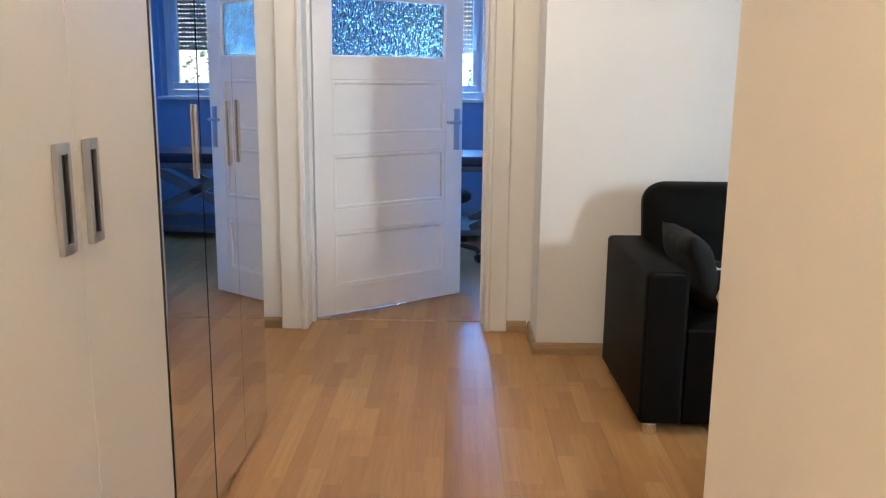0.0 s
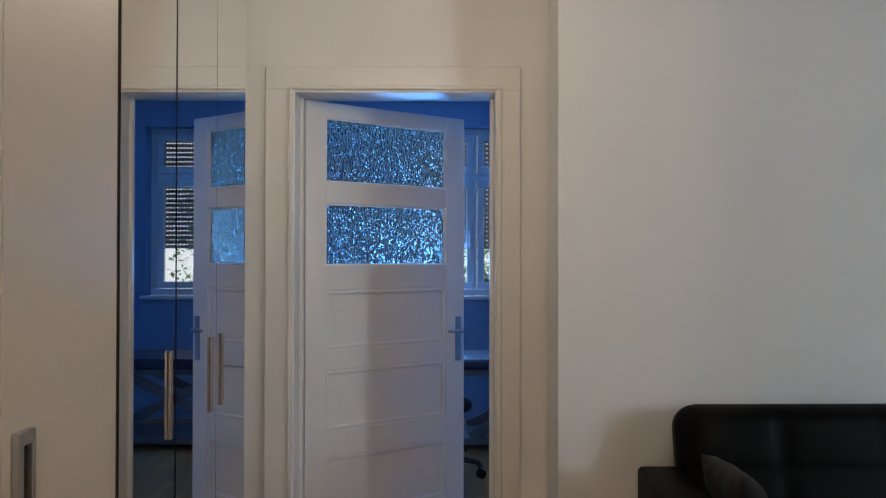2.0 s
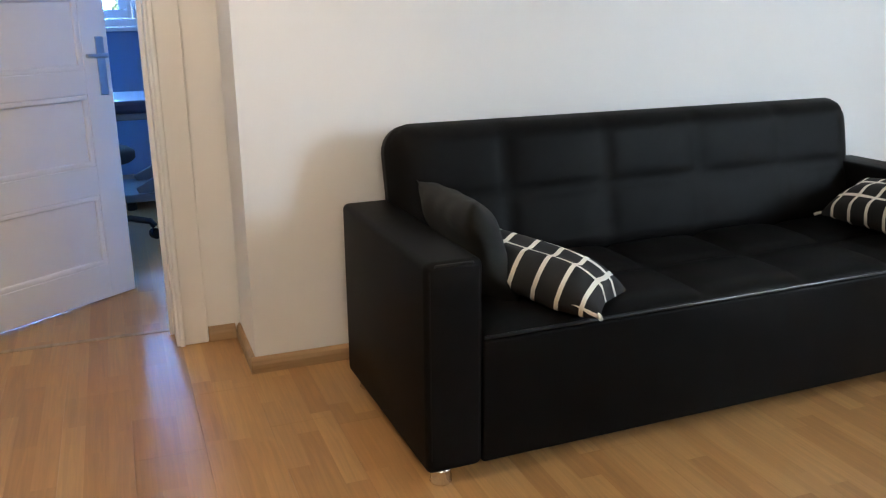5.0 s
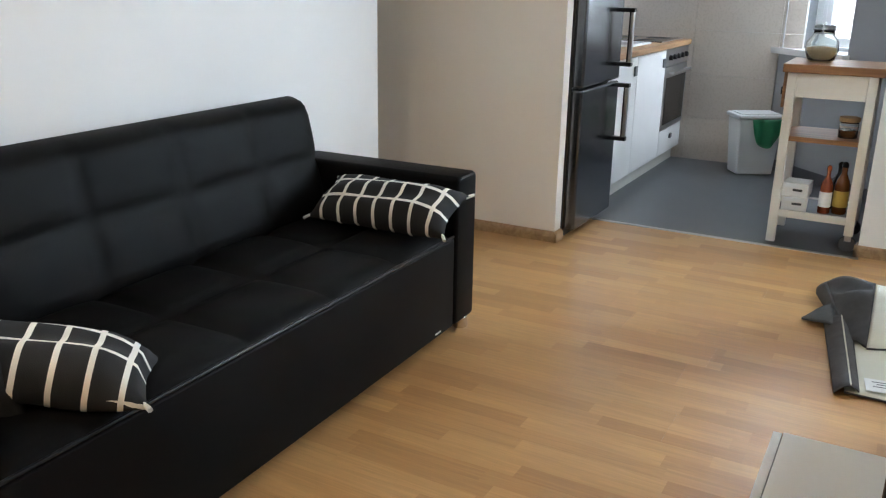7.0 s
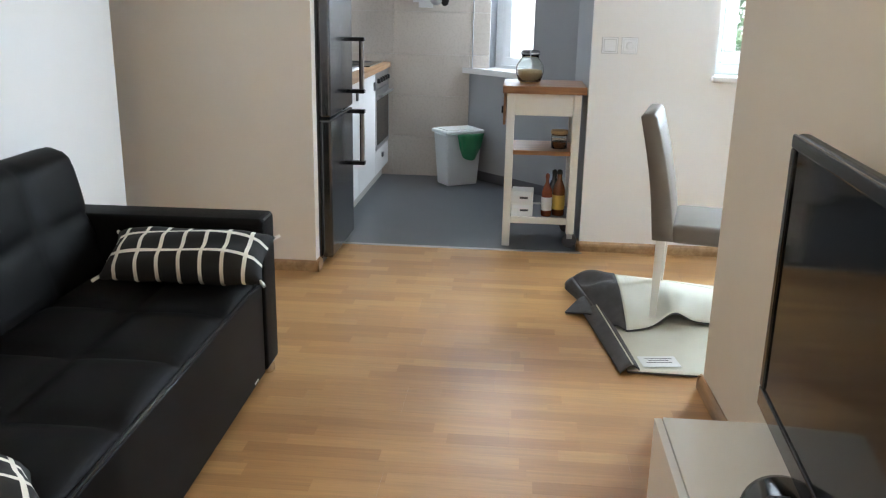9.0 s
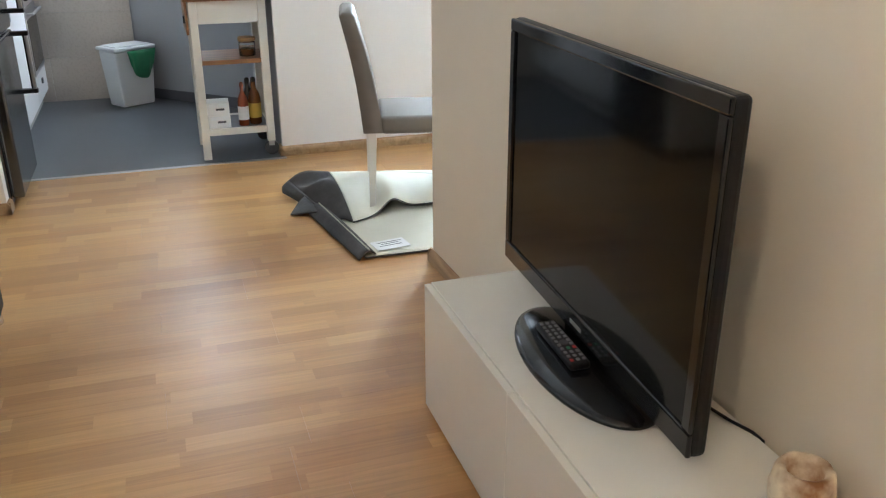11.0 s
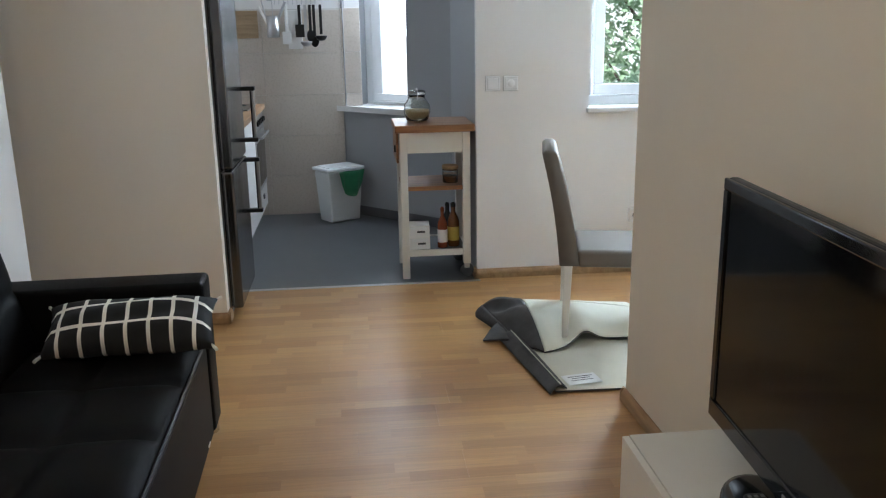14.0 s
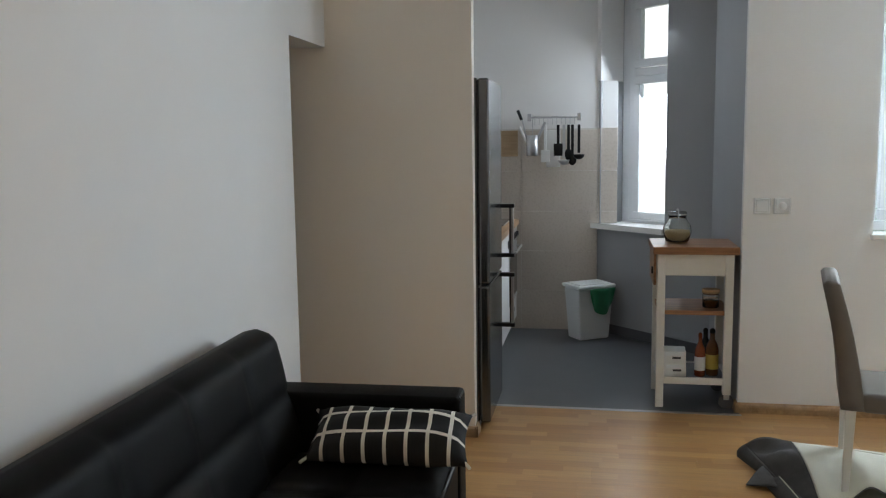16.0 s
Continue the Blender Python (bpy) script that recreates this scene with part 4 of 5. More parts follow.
def wardrobe(y0, y1, seams, mirrored, label, handles):
    w = empty("wardrobe", MX - 0.3, (y0 + y1) / 2, 0, label, "wardrobe", "hallway wardrobes")
    w.matrix_world = pose(0, 0, 0)
    top = 2.40
    part("side_panel", box(MX - 0.58, MX - 0.022, y0, y0 + 0.018, 0, top, 0.001), WARDROBE, w)
    part("side_panel", box(MX - 0.58, MX - 0.022, y1 - 0.018, y1, 0, top, 0.001), WARDROBE, w)
    part("top_panel", box(MX - 0.58, MX - 0.022, y0 + 0.0185, y1 - 0.0185, top - 0.018, top, 0.001), WARDROBE, w)
    part("plinth", box(MX - 0.55, MX - 0.03, y0 + 0.0185, y1 - 0.0185, 0, 0.03, 0.001), WARDROBE, w)
    part("back_panel", box(MX - 0.58, MX - 0.572, y0 + 0.0185, y1 - 0.0185, 0.031, top - 0.019, 0.0), WARDROBE, w)
    for k, (a, b) in enumerate(zip(seams, seams[1:])):
        if mirrored:
            d = part("door", box(MX - 0.020, MX - 0.005, a + 0.0012, b - 0.0012, 0.012, top, 0.001), BLACK_EDGE if k < 2 else GREY_METAL, w)
            part("mirror", box(MX - 0.0048, MX, a + (0.012 if k < 1 else 0.005 if k < 2 else 0.0012), b - (0.006 if k < 1 else 0.0012), 0.014, top - 0.002, 0.0), MIRROR, d, "silvered mirror face")
        else:
            d = part("door", box(MX - 0.020, MX, a + 0.0015, b - 0.0015, 0.012, top, 0.0015), WARDROBE, w)
        for y in handles:
            if a < y < b:
                bow_handle(d, MX, y, 1.010, 1.208, 0.007, 0.0085) if mirrored else bow_handle(d, MX, y, 0.966, 1.166, 0.012, 0.027)


wardrobe(-1.879, -0.85, (-1.879, -1.529, -1.180, -0.85), True, "tall hallway wardrobe with three mirrored doors", (-1.578, -1.238, -1.130))
wardrobe(-2.99, -1.883, (-2.99, -2.65, -2.300, -1.883), False, "tall white hallway wardrobe with plain doors and steel handles", (-2.368, -2.248))
wardrobe(-4.08, -2.994, (-4.08, -3.72, -3.35, -2.994), False, "tall white hallway wardrobe with plain doors and steel handles", (-3.385, -3.03))

# ---- kitchen ----


def fridge():
    f = empty("fridge", 3.95, -0.5, 0, "tall dark steel fridge freezer with bow handles", "fridge")
    f.matrix_world = pose(0, 0, 0)
    x0, x1 = 3.745, 4.325
    part("cabinet", box(x0 + 0.004, x1 - 0.004, -0.755, -0.16, 0.035, 1.83, 0.006), DARK_STEEL, f)
    for z0, z1 in ((0.045, 0.772), (0.782, 1.828)):
        d = part("door", box(x0, x1, -0.815, -0.760, z0, z1, 0.012, 3), DARK_STEEL, f)
        part("gasket", box(x0 + 0.01, x1 - 0.01, -0.760, -0.755, z0 + 0.01, z1 - 0.01, 0.0), BLACK_PLASTIC, d)
        a, b = (0.855, 1.16) if z0 > 0.5 else (0.45, 0.765)
        hd = part("handle", box(4.255, 4.285, -0.890, -0.874, a + 0.02, b - 0.02, 0.004), STEEL, d, "steel bow handle with black ends")
        for c in (a, b - 0.022):
            part("handle_end", box(4.250, 4.290, -0.895, -0.814, c, c + 0.022, 0.004), BLACK_PLASTIC, hd)
        part("handle_rim", box(4.2555, 4.2845, -0.8735, -0.866, a + 0.022, b - 0.022, 0.002), BLACK_PLASTIC, hd)
    for x in (x0 + 0.05, x1 - 0.05):
        for y in (-0.72, -0.22):
            part("foot", lathe([(0.02, 0), (0.02, 0.036)], 12, pose(x, y, 0)), BLACK_PLASTIC, f)
    part("kick_plate", box(x0 + 0.01, x1 - 0.01, -0.752, -0.745, 0.004, 0.034, 0.001), BLACK_PLASTIC, f)


fridge()
FY = -0.72  # cabinet fronts


def base_unit(x0, x1, pulls):
    u = empty("base_cabinet", (x0 + x1) / 2, -0.4, 0, "white kitchen base cabinet with a flat door", "kitchen cabinet", "kitchen base cabinets")
    u.matrix_world = pose(0, 0, 0)
    part("body", box(x0 + 0.001, x1 - 0.001, FY + 0.021, -0.11, 0.10, 0.855, 0.001), WHITE_FOIL, u)
    d = part("door", box(x0 + 0.002, x1 - 0.002, FY, FY + 0.019, 0.105, 0.852, 0.002), WHITE_PAINT, u)
    part("pull", box(pulls, pulls + 0.05, FY - 0.012, FY - 0.0005, 0.735, 0.795, 0.004), GREY_METAL, d, "small grey metal pull")
    part("plinth", box(x0, x1, FY + 0.05, FY + 0.065, 0.0, 0.099, 0.001), WHITE_FOIL, u)


base_unit(4.330, 4.99, 4.91)
base_unit(4.99, 5.65, 5.57)


def oven():
    o = empty("built_in_oven", 5.95, -0.4, 0, "built-in steel oven with a black glass door", "oven")
    o.matrix_world = pose(0, 0, 0)
    x0, x1 = 5.653, 6.247
    part("carcass", box(x0, x1, FY + 0.021, -0.11, 0.10, 0.855, 0.001), WHITE_FOIL, o)
    part("control_panel", box(x0, x1, FY - 0.004, FY + 0.019, 0.735, 0.85, 0.002), STEEL, o)
    for k in range(5):
        part("knob", lathe([(0.019, 0), (0.017, 0.02), (0.015, 0.022)], 18, pose(x0 + 0.08 + k * 0.108, FY - 0.004, 0.792, 90, 0, 0)), BLACK_PLASTIC, o)
    d = part("oven_door", box(x0, x1, FY - 0.006, FY + 0.019, 0.29, 0.728, 0.003), STEEL, o)
    part("glass", box(x0 + 0.03, x1 - 0.03, FY - 0.0085, FY - 0.0062, 0.325, 0.655, 0.001), OVEN_GLASS, d, "black glass")
    hd = part("door_handle", rod([(x0 + 0.05, FY - 0.045, 0.69), (x1 - 0.05, FY - 0.045, 0.69)], 0.009), STEEL, d)
    for x in (x0 + 0.07, x1 - 0.07):
        part("post", rod([(x, FY - 0.006, 0.69), (x, FY - 0.045, 0.69)], 0.007), STEEL, hd)
    part("drawer_front", box(x0, x1, FY, FY + 0.019, 0.105, 0.284, 0.002), WHITE_PAINT, o)
    part("pull", box(5.92, 5.97, FY - 0.012, FY - 0.0005, 0.20, 0.235, 0.003), GREY_METAL, o)
    part("plinth", box(x0, x1, FY + 0.05, FY + 0.065, 0.0, 0.099, 0.001), WHITE_FOIL, o)


oven()
tagged(obj("worktop", box(4.330, 6.250, FY - 0.022, -0.11, 0.858, 0.896, 0.003), COUNTER), "oak-coloured kitchen worktop over the cabinets", "worktop")


def hob():
    h = empty("hob", 5.93, -0.42, 0.897, "black glass hob set in the worktop", "hob")
    h.matrix_world = pose(5.93, -0.43, 0.8965)
    part("glass", box(-0.28, 0.28, -0.25, 0.25, 0, 0.006, 0.002), OVEN_GLASS, h)
    for x, y, r in ((-0.14, -0.11, 0.075), (0.14, -0.11, 0.09), (-0.14, 0.12, 0.09), (0.14, 0.12, 0.075)):
        part("ring", lathe([(r, 0.0061), (r - 0.003, 0.0066), (r - 0.006, 0.0061)], 32, pose(x, y, 0)), GREY_METAL, h)
    part("trim", box(-0.284, 0.284, -0.256, -0.251, 0, 0.007, 0.001), STEEL, h)


hob()


def sink():
    s = empty("sink", 5.0, -0.4, 0.897, "small white inset sink in the worktop", "sink")
    s.matrix_world = pose(5.28, -0.45, 0.8965)
    bm = bmesh.new()
    for c in ((-0.22, 0.22, -0.20, -0.17), (-0.22, 0.22, 0.17, 0.20), (-0.22, -0.19, -0.17, 0.17), (0.19, 0.22, -0.17, 0.17)):
        add_box(bm, *c, 0, 0.012, 0.003)
    part("rim", bm, PVC, s)
    part("bowl", box(-0.19, 0.19, -0.17, 0.17, 0.0, 0.003, 0.0), STEEL, s)


sink()


def trolley():
    t = empty("kitchen_trolley", 4.48, -1.88, 0, "cream painted kitchen trolley with an oiled wooden top", "trolley")
    t.matrix_world = pose(0, 0, 0)
    x0, x1, y0, y1 = 4.278, 4.678, -2.100, -1.690
    part("top", box(x0 - 0.022, x1 + 0.02, y0 - 0.025, y1 + 0.025, 0.878, 0.920, 0.004), BUTCHER, t, "oiled wooden top")
    leaf = part("drop_leaf", box(x0 + 0.02, x1 - 0.02, y1 + 0.005, y1 + 0.019, 0.70, 0.876, 0.003), BUTCHER, t, "hinged wooden flap hanging down")
    part("bracket", box(x0 + 0.05, x0 + 0.08, y1 + 0.0195, y1 + 0.030, 0.76, 0.80, 0.003), BLACK_PLASTIC, leaf)
    for x in (x0, x1 - 0.044):
        for y, wheel in ((y0, True), (y1 - 0.044, False)):
            bm = bmesh.new()
            add_box(bm, x, x + 0.044, y, y + 0.044, 0.085 if wheel else 0.0, 0.877, 0.003)
            if not wheel:
                for v in bm.verts:
                    if v.co.z < 0.14:
                        k = (0.14 - v.co.z) / 0.14
                        v.co.x += (x + 0.022 - v.co.x) * 0.25 * k
            leg = part("leg", bm, CREAM_PAINT, t)
            if wheel:
                part("fork", box(x + 0.008, x + 0.036, y + 0.006, y + 0.038, 0.055, 0.0845, 0.002), STEEL, leg)
                part("castor", lathe([(0.040, 0.0), (0.041, 0.004), (0.041, 0.018), (0.040, 0.022)], 28, pose(x + 0.011, y + 0.022, 0.041, 0, 90, 0)), GREY_BTN, leg, "grey rubber wheel")
    for c in ((x0 + 0.006, x0 + 0.024, y0 + 0.0445, y1 - 0.0445), (x1 - 0.024, x1 - 0.006, y0 + 0.0445, y1 - 0.0445), (x0 + 0.0445, x1 - 0.0445, y0 + 0.006, y0 + 0.024), (x0 + 0.0445, x1 - 0.0445, y1 - 0.024, y1 - 0.006)):
        part("apron", box(*c, 0.757, 0.877, 0.002), CREAM_PAINT, t)
        part("lower_rail", box(*c, 0.138, 0.176, 0.002), CREAM_PAINT, t)
    part("middle_shelf", box(x0 + 0.010, x1 - 0.010, y0 + 0.012, y1 - 0.012, 0.535, 0.560, 0.002), BUTCHER, t, "oiled wooden shelf")
    part("bottom_shelf", box(x0 + 0.0245, x1 - 0.0245, y0 + 0.0245, y1 - 0.0245, 0.150, 0.168, 0.001), GREY_METAL, t, "grey metal shelf")


trolley()


def clip_jar(x, y, z):
    j = empty("storage_jar", x, y, z, "clip-top glass jar half full of oat flakes", "jar")
    j.matrix_world = pose(x, y, z) @ Matrix.Scale(1.12, 4)
    part("glass", lathe([(0.045, 0.0), (0.058, 0.006), (0.072, 0.05), (0.068, 0.085), (0.045, 0.118), (0.043, 0.135), (0.041, 0.135), (0.043, 0.116), (0.066, 0.084), (0.069, 0.05), (0.055, 0.009), (0.01, 0.007)], 32), JAR_GLASS, j, smooth=True).visible_shadow = False
    part("flakes", lathe([(0.05, 0.0095), (0.064, 0.045), (0.0635, 0.058), (0.03, 0.063), (0.005, 0.060)], 28), GRAIN, j, "pale oat flakes", smooth=True)
    lid = part("lid", lathe([(0.046, 0.137), (0.048, 0.143), (0.047, 0.155), (0.03, 0.160), (0.005, 0.160)], 28), JAR_GLASS, j, "clip-down lid", smooth=True)
    part("seal", lathe([(0.0465, 0.1352), (0.049, 0.136), (0.049, 0.139), (0.0465, 0.1395)], 28), GREY_BTN, j)
    part("clip", rod([(-0.05, 0.0, 0.115), (-0.056, 0, 0.14), (-0.05, 0, 0.163), (0.0, 0, 0.168), (0.05, 0, 0.163), (0.055, 0, 0.14), (0.05, 0, 0.115)], 0.003, 8), STEEL, j, "steel wire clip")


clip_jar(4.47, -1.81, 0.925)
bm = lathe([(0.03, 0), (0.055, 0.001), (0.062, 0.004)], 24, pose(4.47, -1.81, 0.9205))
tagged(obj("coaster", bm, CORK), "round cork mat under the jar", "mat")


def cork_jar(x, y, z):
    j = empty("spice_jar", x, y, z, "small glass jar with a cork lid", "jar")
    j.matrix_world = pose(x, y, z)
    part("glass", lathe([(0.040, 0), (0.046, 0.004), (0.046, 0.075), (0.043, 0.082), (0.040, 0.082), (0.043, 0.074), (0.043, 0.006), (0.01, 0.005)], 26), JAR_GLASS, j, smooth=True).visible_shadow = False
    part("contents", lathe([(0.041, 0.0065), (0.0415, 0.04), (0.01, 0.043)], 24), AMBER, j)
    part("lid", lathe([(0.046, 0.0825), (0.049, 0.086), (0.049, 0.102), (0.046, 0.105)], 26), CORK, j, "turned cork lid")


cork_jar(4.40, -1.995, 0.5605)


def bottle(x, y, z, h, r, material, label, neck, cap, lab=None):
    b = empty("bottle", x, y, z, label, "bottle", "bottles on the trolley")
    b.matrix_world = pose(x, y, z)
    part("body", lathe([(r * 0.9, 0), (r, 0.006), (r, h * 0.55), (r * 0.85, h * 0.64), (neck, h * 0.78), (neck, h * 0.9)], 24), material, b, smooth=True)
    part("cap", lathe([(neck * 1.15, h * 0.9), (neck * 1.1, h * 0.97), (neck * 0.5, h)], 18), cap, b)
    if lab:
        part("label", lathe([(r + 0.0003, h * 0.14), (r + 0.0008, h * 0.142), (r + 0.0008, h * 0.45), (r + 0.0003, h * 0.452)], 24), lab, b, "printed paper label")


bottle(4.37, -1.94, 0.1685, 0.25, 0.030, SAUCE, "red chilli sauce bottle with a pointed cap", 0.010, SAUCE, PAPER)
bottle(4.40, -2.01, 0.1685, 0.27, 0.036, AMBER, "amber oil bottle with a yellow label", 0.014, DARK_BOTTLE, YELLOW_LABEL)
bottle(4.50, -1.985, 0.1685, 0.25, 0.034, DARK_BOTTLE, "tall dark bottle on the trolley shelf", 0.013, DARK_BOTTLE)


def carton(x, y, z, rz):
    c = empty("carton", x, y, z, "small white cardboard carton stacked on the trolley", "box", "stacked cartons")
    c.matrix_world = pose(x, y, z, 0, 0, rz)
    part("box", box(-0.07, 0.07, -0.062, 0.062, 0, 0.072, 0.002), PAPER, c)
    part("lid_flap", box(-0.0712, -0.0702, -0.05, 0.05, 0.048, 0.068, 0.0), PVC, c)
    part("printed_bar", box(-0.0722, -0.0713, -0.035, 0.012, 0.030, 0.042, 0.0), GREY_BTN, c)


carton(4.40, -1.795, 0.1685, 4)
carton(4.40, -1.800, 0.2415, -3)


def bin_with_bag():
    b = empty("waste_bin", 5.98, -1.30, 0, "white plastic waste bin with a lid and green bag", "waste bin")
    b.matrix_world = pose(6.005, -1.300, 0, 0, 0, -57)
    # local x along the long side
    bm = bmesh.new()
    add_box(bm, -0.128, 0.128, -0.088, 0.088, 0, 0.395, 0.012, 3)
    for v in bm.verts:
        k = v.co.z / 0.395
        v.co.x *= 1 + 0.22 * k
        v.co.y *= 1 + 0.22 * k
    part("bucket", bm, BIN_PLASTIC, b)
    lid = part("lid", box(-0.168, 0.168, -0.120, 0.120, 0.397, 0.425, 0.01, 3), BIN_PLASTIC, b)
    part("flap", box(-0.14, 0.14, -0.095, 0.095, 0.4252, 0.432, 0.003), BIN_PLASTIC, lid)
    bm = bmesh.new()
    n = 14
    rows = []
    for j in range(9):
        v = j / 8
        row = []
        for i in range(n + 1):
            u = i / n
            drop = 0.20 * math.sin(math.pi * min(1, max(0, u))) ** 0.5
            z = 0.398 - v * drop
            out = 0.115 + 0.012 * math.sin(9 * u + 2) + 0.012 * v * math.sin(14 * u)
            row.append(bm.verts.new((-0.08 + u * 0.235, -out - 0.014 - 0.010 * math.sin(math.pi * v), z)))
        rows.append(row)
    for a, c in zip(rows, rows[1:]):
        for i in range(n):
            bm.faces.new((a[i], a[i + 1], c[i + 1], c[i]))
    bmesh.ops.solidify(bm, geom=bm.faces[:], thickness=0.002)
    part("bag", bm, GREEN_BAG, b, "green plastic bag hanging over the rim", smooth=True)


bin_with_bag()


def utensil_rail():
    r = empty("utensil_rail", 6.26, -1.02, 1.69, "steel utensil rail with hooks on the tiles", "rail")
    r.matrix_world = pose(6.2, 0, 0)
    y0, y1, z = -1.225, -0.82, 1.697
    part("bar", rod([(0, y0, z), (0, y1, z)], 0.008, 12), STEEL, r)
    for y in (y0 + 0.01, y1 - 0.01):
        part("bracket", box(-0.012, 0.058, y - 0.014, y + 0.014, z - 0.028, z + 0.03, 0.003), STEEL, r)
    for k in range(10):
        y = y0 + 0.045 + k * 0.034
        part("hook", rod([(0.002, y, z + 0.011), (-0.010, y, z + 0.004), (-0.011, y, z - 0.03), (-0.005, y, z - 0.045), (-0.014, y, z - 0.055), (-0.022, y, z - 0.045)], 0.0022, 6), STEEL, r)


utensil_rail()


def utensil(name, y, material, length, head, label):
    u = empty(name, 6.185, y, 1.64, label, "utensil", "utensils on the rail")
    u.matrix_world = pose(6.183, y, 1.638)
    part("handle", box(-0.005, 0.005, -0.011, 0.011, -length, 0.0, 0.004), material, u)
    if head == "ladle":
        part("bowl", lathe([(0.045 * math.sin(k * math.pi / 16), -0.04 * math.cos(k * math.pi / 16)) for k in range(9)] + [(0.042, 0.0), (0.03, -0.025), (0.004, -0.035)], 24, pose(-0.02, 0, -length - 0.01)), STEEL if material is STEEL else material, u, smooth=True)
    elif head == "spatula":
        part("blade", box(-0.004, 0.004, -0.034, 0.034, -length - 0.09, -length + 0.005, 0.003), material, u)
    elif head == "spoon":
        part("bowl", place(lathe([(math.sin(k * math.pi / 12), -math.cos(k * math.pi / 12)) for k in range(13)], 20), pose(0, 0, -length - 0.03) @ Matrix.Diagonal((0.012, 0.032, 0.045, 1))), material, u, smooth=True)


utensil("spatula", -0.955, PAPER, 0.20, "spatula", "white plastic spatula hanging from the rail")
utensil("whisk_spoon", -1.055, BLACK_PLASTIC, 0.15, "spatula", "black slotted turner hanging from the rail")
utensil("serving_spoon", -1.135, BLACK_PLASTIC, 0.20, "spoon", "black serving spoon hanging from the rail")
utensil("skimmer", -1.165, BLACK_PLASTIC, 0.24, "spoon", "black skimmer hanging from the rail")
utensil("ladle", -1.215, BLACK_PLASTIC, 0.22, "ladle", "black soup ladle hanging from the rail")
utensil("steel_ladle", -1.10, STEEL, 0.26, "ladle", "steel ladle hanging from the rail")


def chopping_board(y0, y1, z0, z1, x, material, label):
    b = empty("chopping_board", x, (y0 + y1) / 2, z0, label, "chopping board")
    b.matrix_world = pose(0, 0, 0)
    part("board", box(x, x + 0.014, y0, y1, z0, z1, 0.004), material, b)


chopping_board(-1.07, -0.96, 1.31, 1.60, 6.225, PAPER, "white cutting board hanging behind the utensils")


def utensil_pot():
    p = empty("utensil_pot", 6.18, -0.85, 1.4, "steel pot of utensils hanging from the rail", "pot")
    p.matrix_world = pose(6.17, -0.855, 1.40)
    part("pot", lathe([(0.045, 0), (0.048, 0.003), (0.048, 0.16), (0.046, 0.16), (0.045, 0.006), (0.005, 0.005)], 26), STEEL, p, smooth=True)
    part("hanger", rod([(0.02, 0, 0.155), (0.02, 0, 0.27), (0.03, 0, 0.292), (0.042, 0, 0.28)], 0.003, 6), STEEL, p)
    part("white_spoon", rod([(0, 0.0, 0.02), (0, 0.10, 0.225)], 0.010, 8), PAPER, p)
    part("steel_tongs", rod([(0, 0.01, 0.02), (-0.01, -0.10, 0.26)], 0.011, 8), STEEL, p)
    part("black_knife_grip", rod([(0.01, 0.02, 0.02), (0.02, 0.085, 0.30)], 0.005, 8), STEEL, p)
    part("grip", rod([(0.02, 0.085, 0.28), (0.02, 0.115, 0.355)], 0.012, 8), BLACK_PLASTIC, p)


utensil_pot()
b = empty("wooden_tray", 6.2, -0.62, 1.4, "slatted wooden tray on the kitchen wall", "tray")
b.matrix_world = pose(0, 0, 0)
part("back", box(6.247, 6.252, -0.735, -0.52, 1.395, 1.60, 0.001), TRAY_WOOD, b)
for k in range(6):
    part("slat", box(6.236, 6.2465, -0.735, -0.52, 1.397 + k * 0.034, 1.427 + k * 0.034, 0.002), TRAY_WOOD, b)

# ---- back room ----


def treatment_table():
    t = empty("treatment_table", 0.2, 2.9, 0, "dark blue height-adjustable treatment table with a scissor frame", "treatment table")
    t.matrix_world = pose(0.30, 3.0, 0)
    part("upholstery", box(-0.95, 0.95, -0.33, 0.33, 0.60, 0.68, 0.025, 3), BLUE_VINYL, t)
    part("top_frame", box(-0.80, 0.80, -0.26, 0.26, 0.555, 0.598, 0.006), GREY_METAL, t)
    part("base_frame", box(-0.70, 0.70, -0.28, 0.28, 0.05, 0.10, 0.008), GREY_METAL, t)
    for y in (-0.22, 0.22):
        for a, c in (((-0.55, 0.10), (0.35, 0.55)), ((0.55, 0.10), (-0.35, 0.55))):
            d = Vector((c[0] - a[0], 0, c[1] - a[1]))
            bm = box(0, d.length, -0.018, 0.018, -0.035, 0.035, 0.005, m=Matrix.Translation((a[0], y, a[1])) @ pose(0, 0, 0, 0, -math.degrees(math.atan2(d.z, d.x)), 0))
            part("scissor_arm", bm, GREY_METAL, t)
    for x in (-0.6, 0.6):
        for y in (-0.24, 0.24):
            part("foot", lathe([(0.03, 0), (0.03, 0.05)], 14, pose(x, y, 0)), BLACK_PLASTIC, t)


treatment_table()


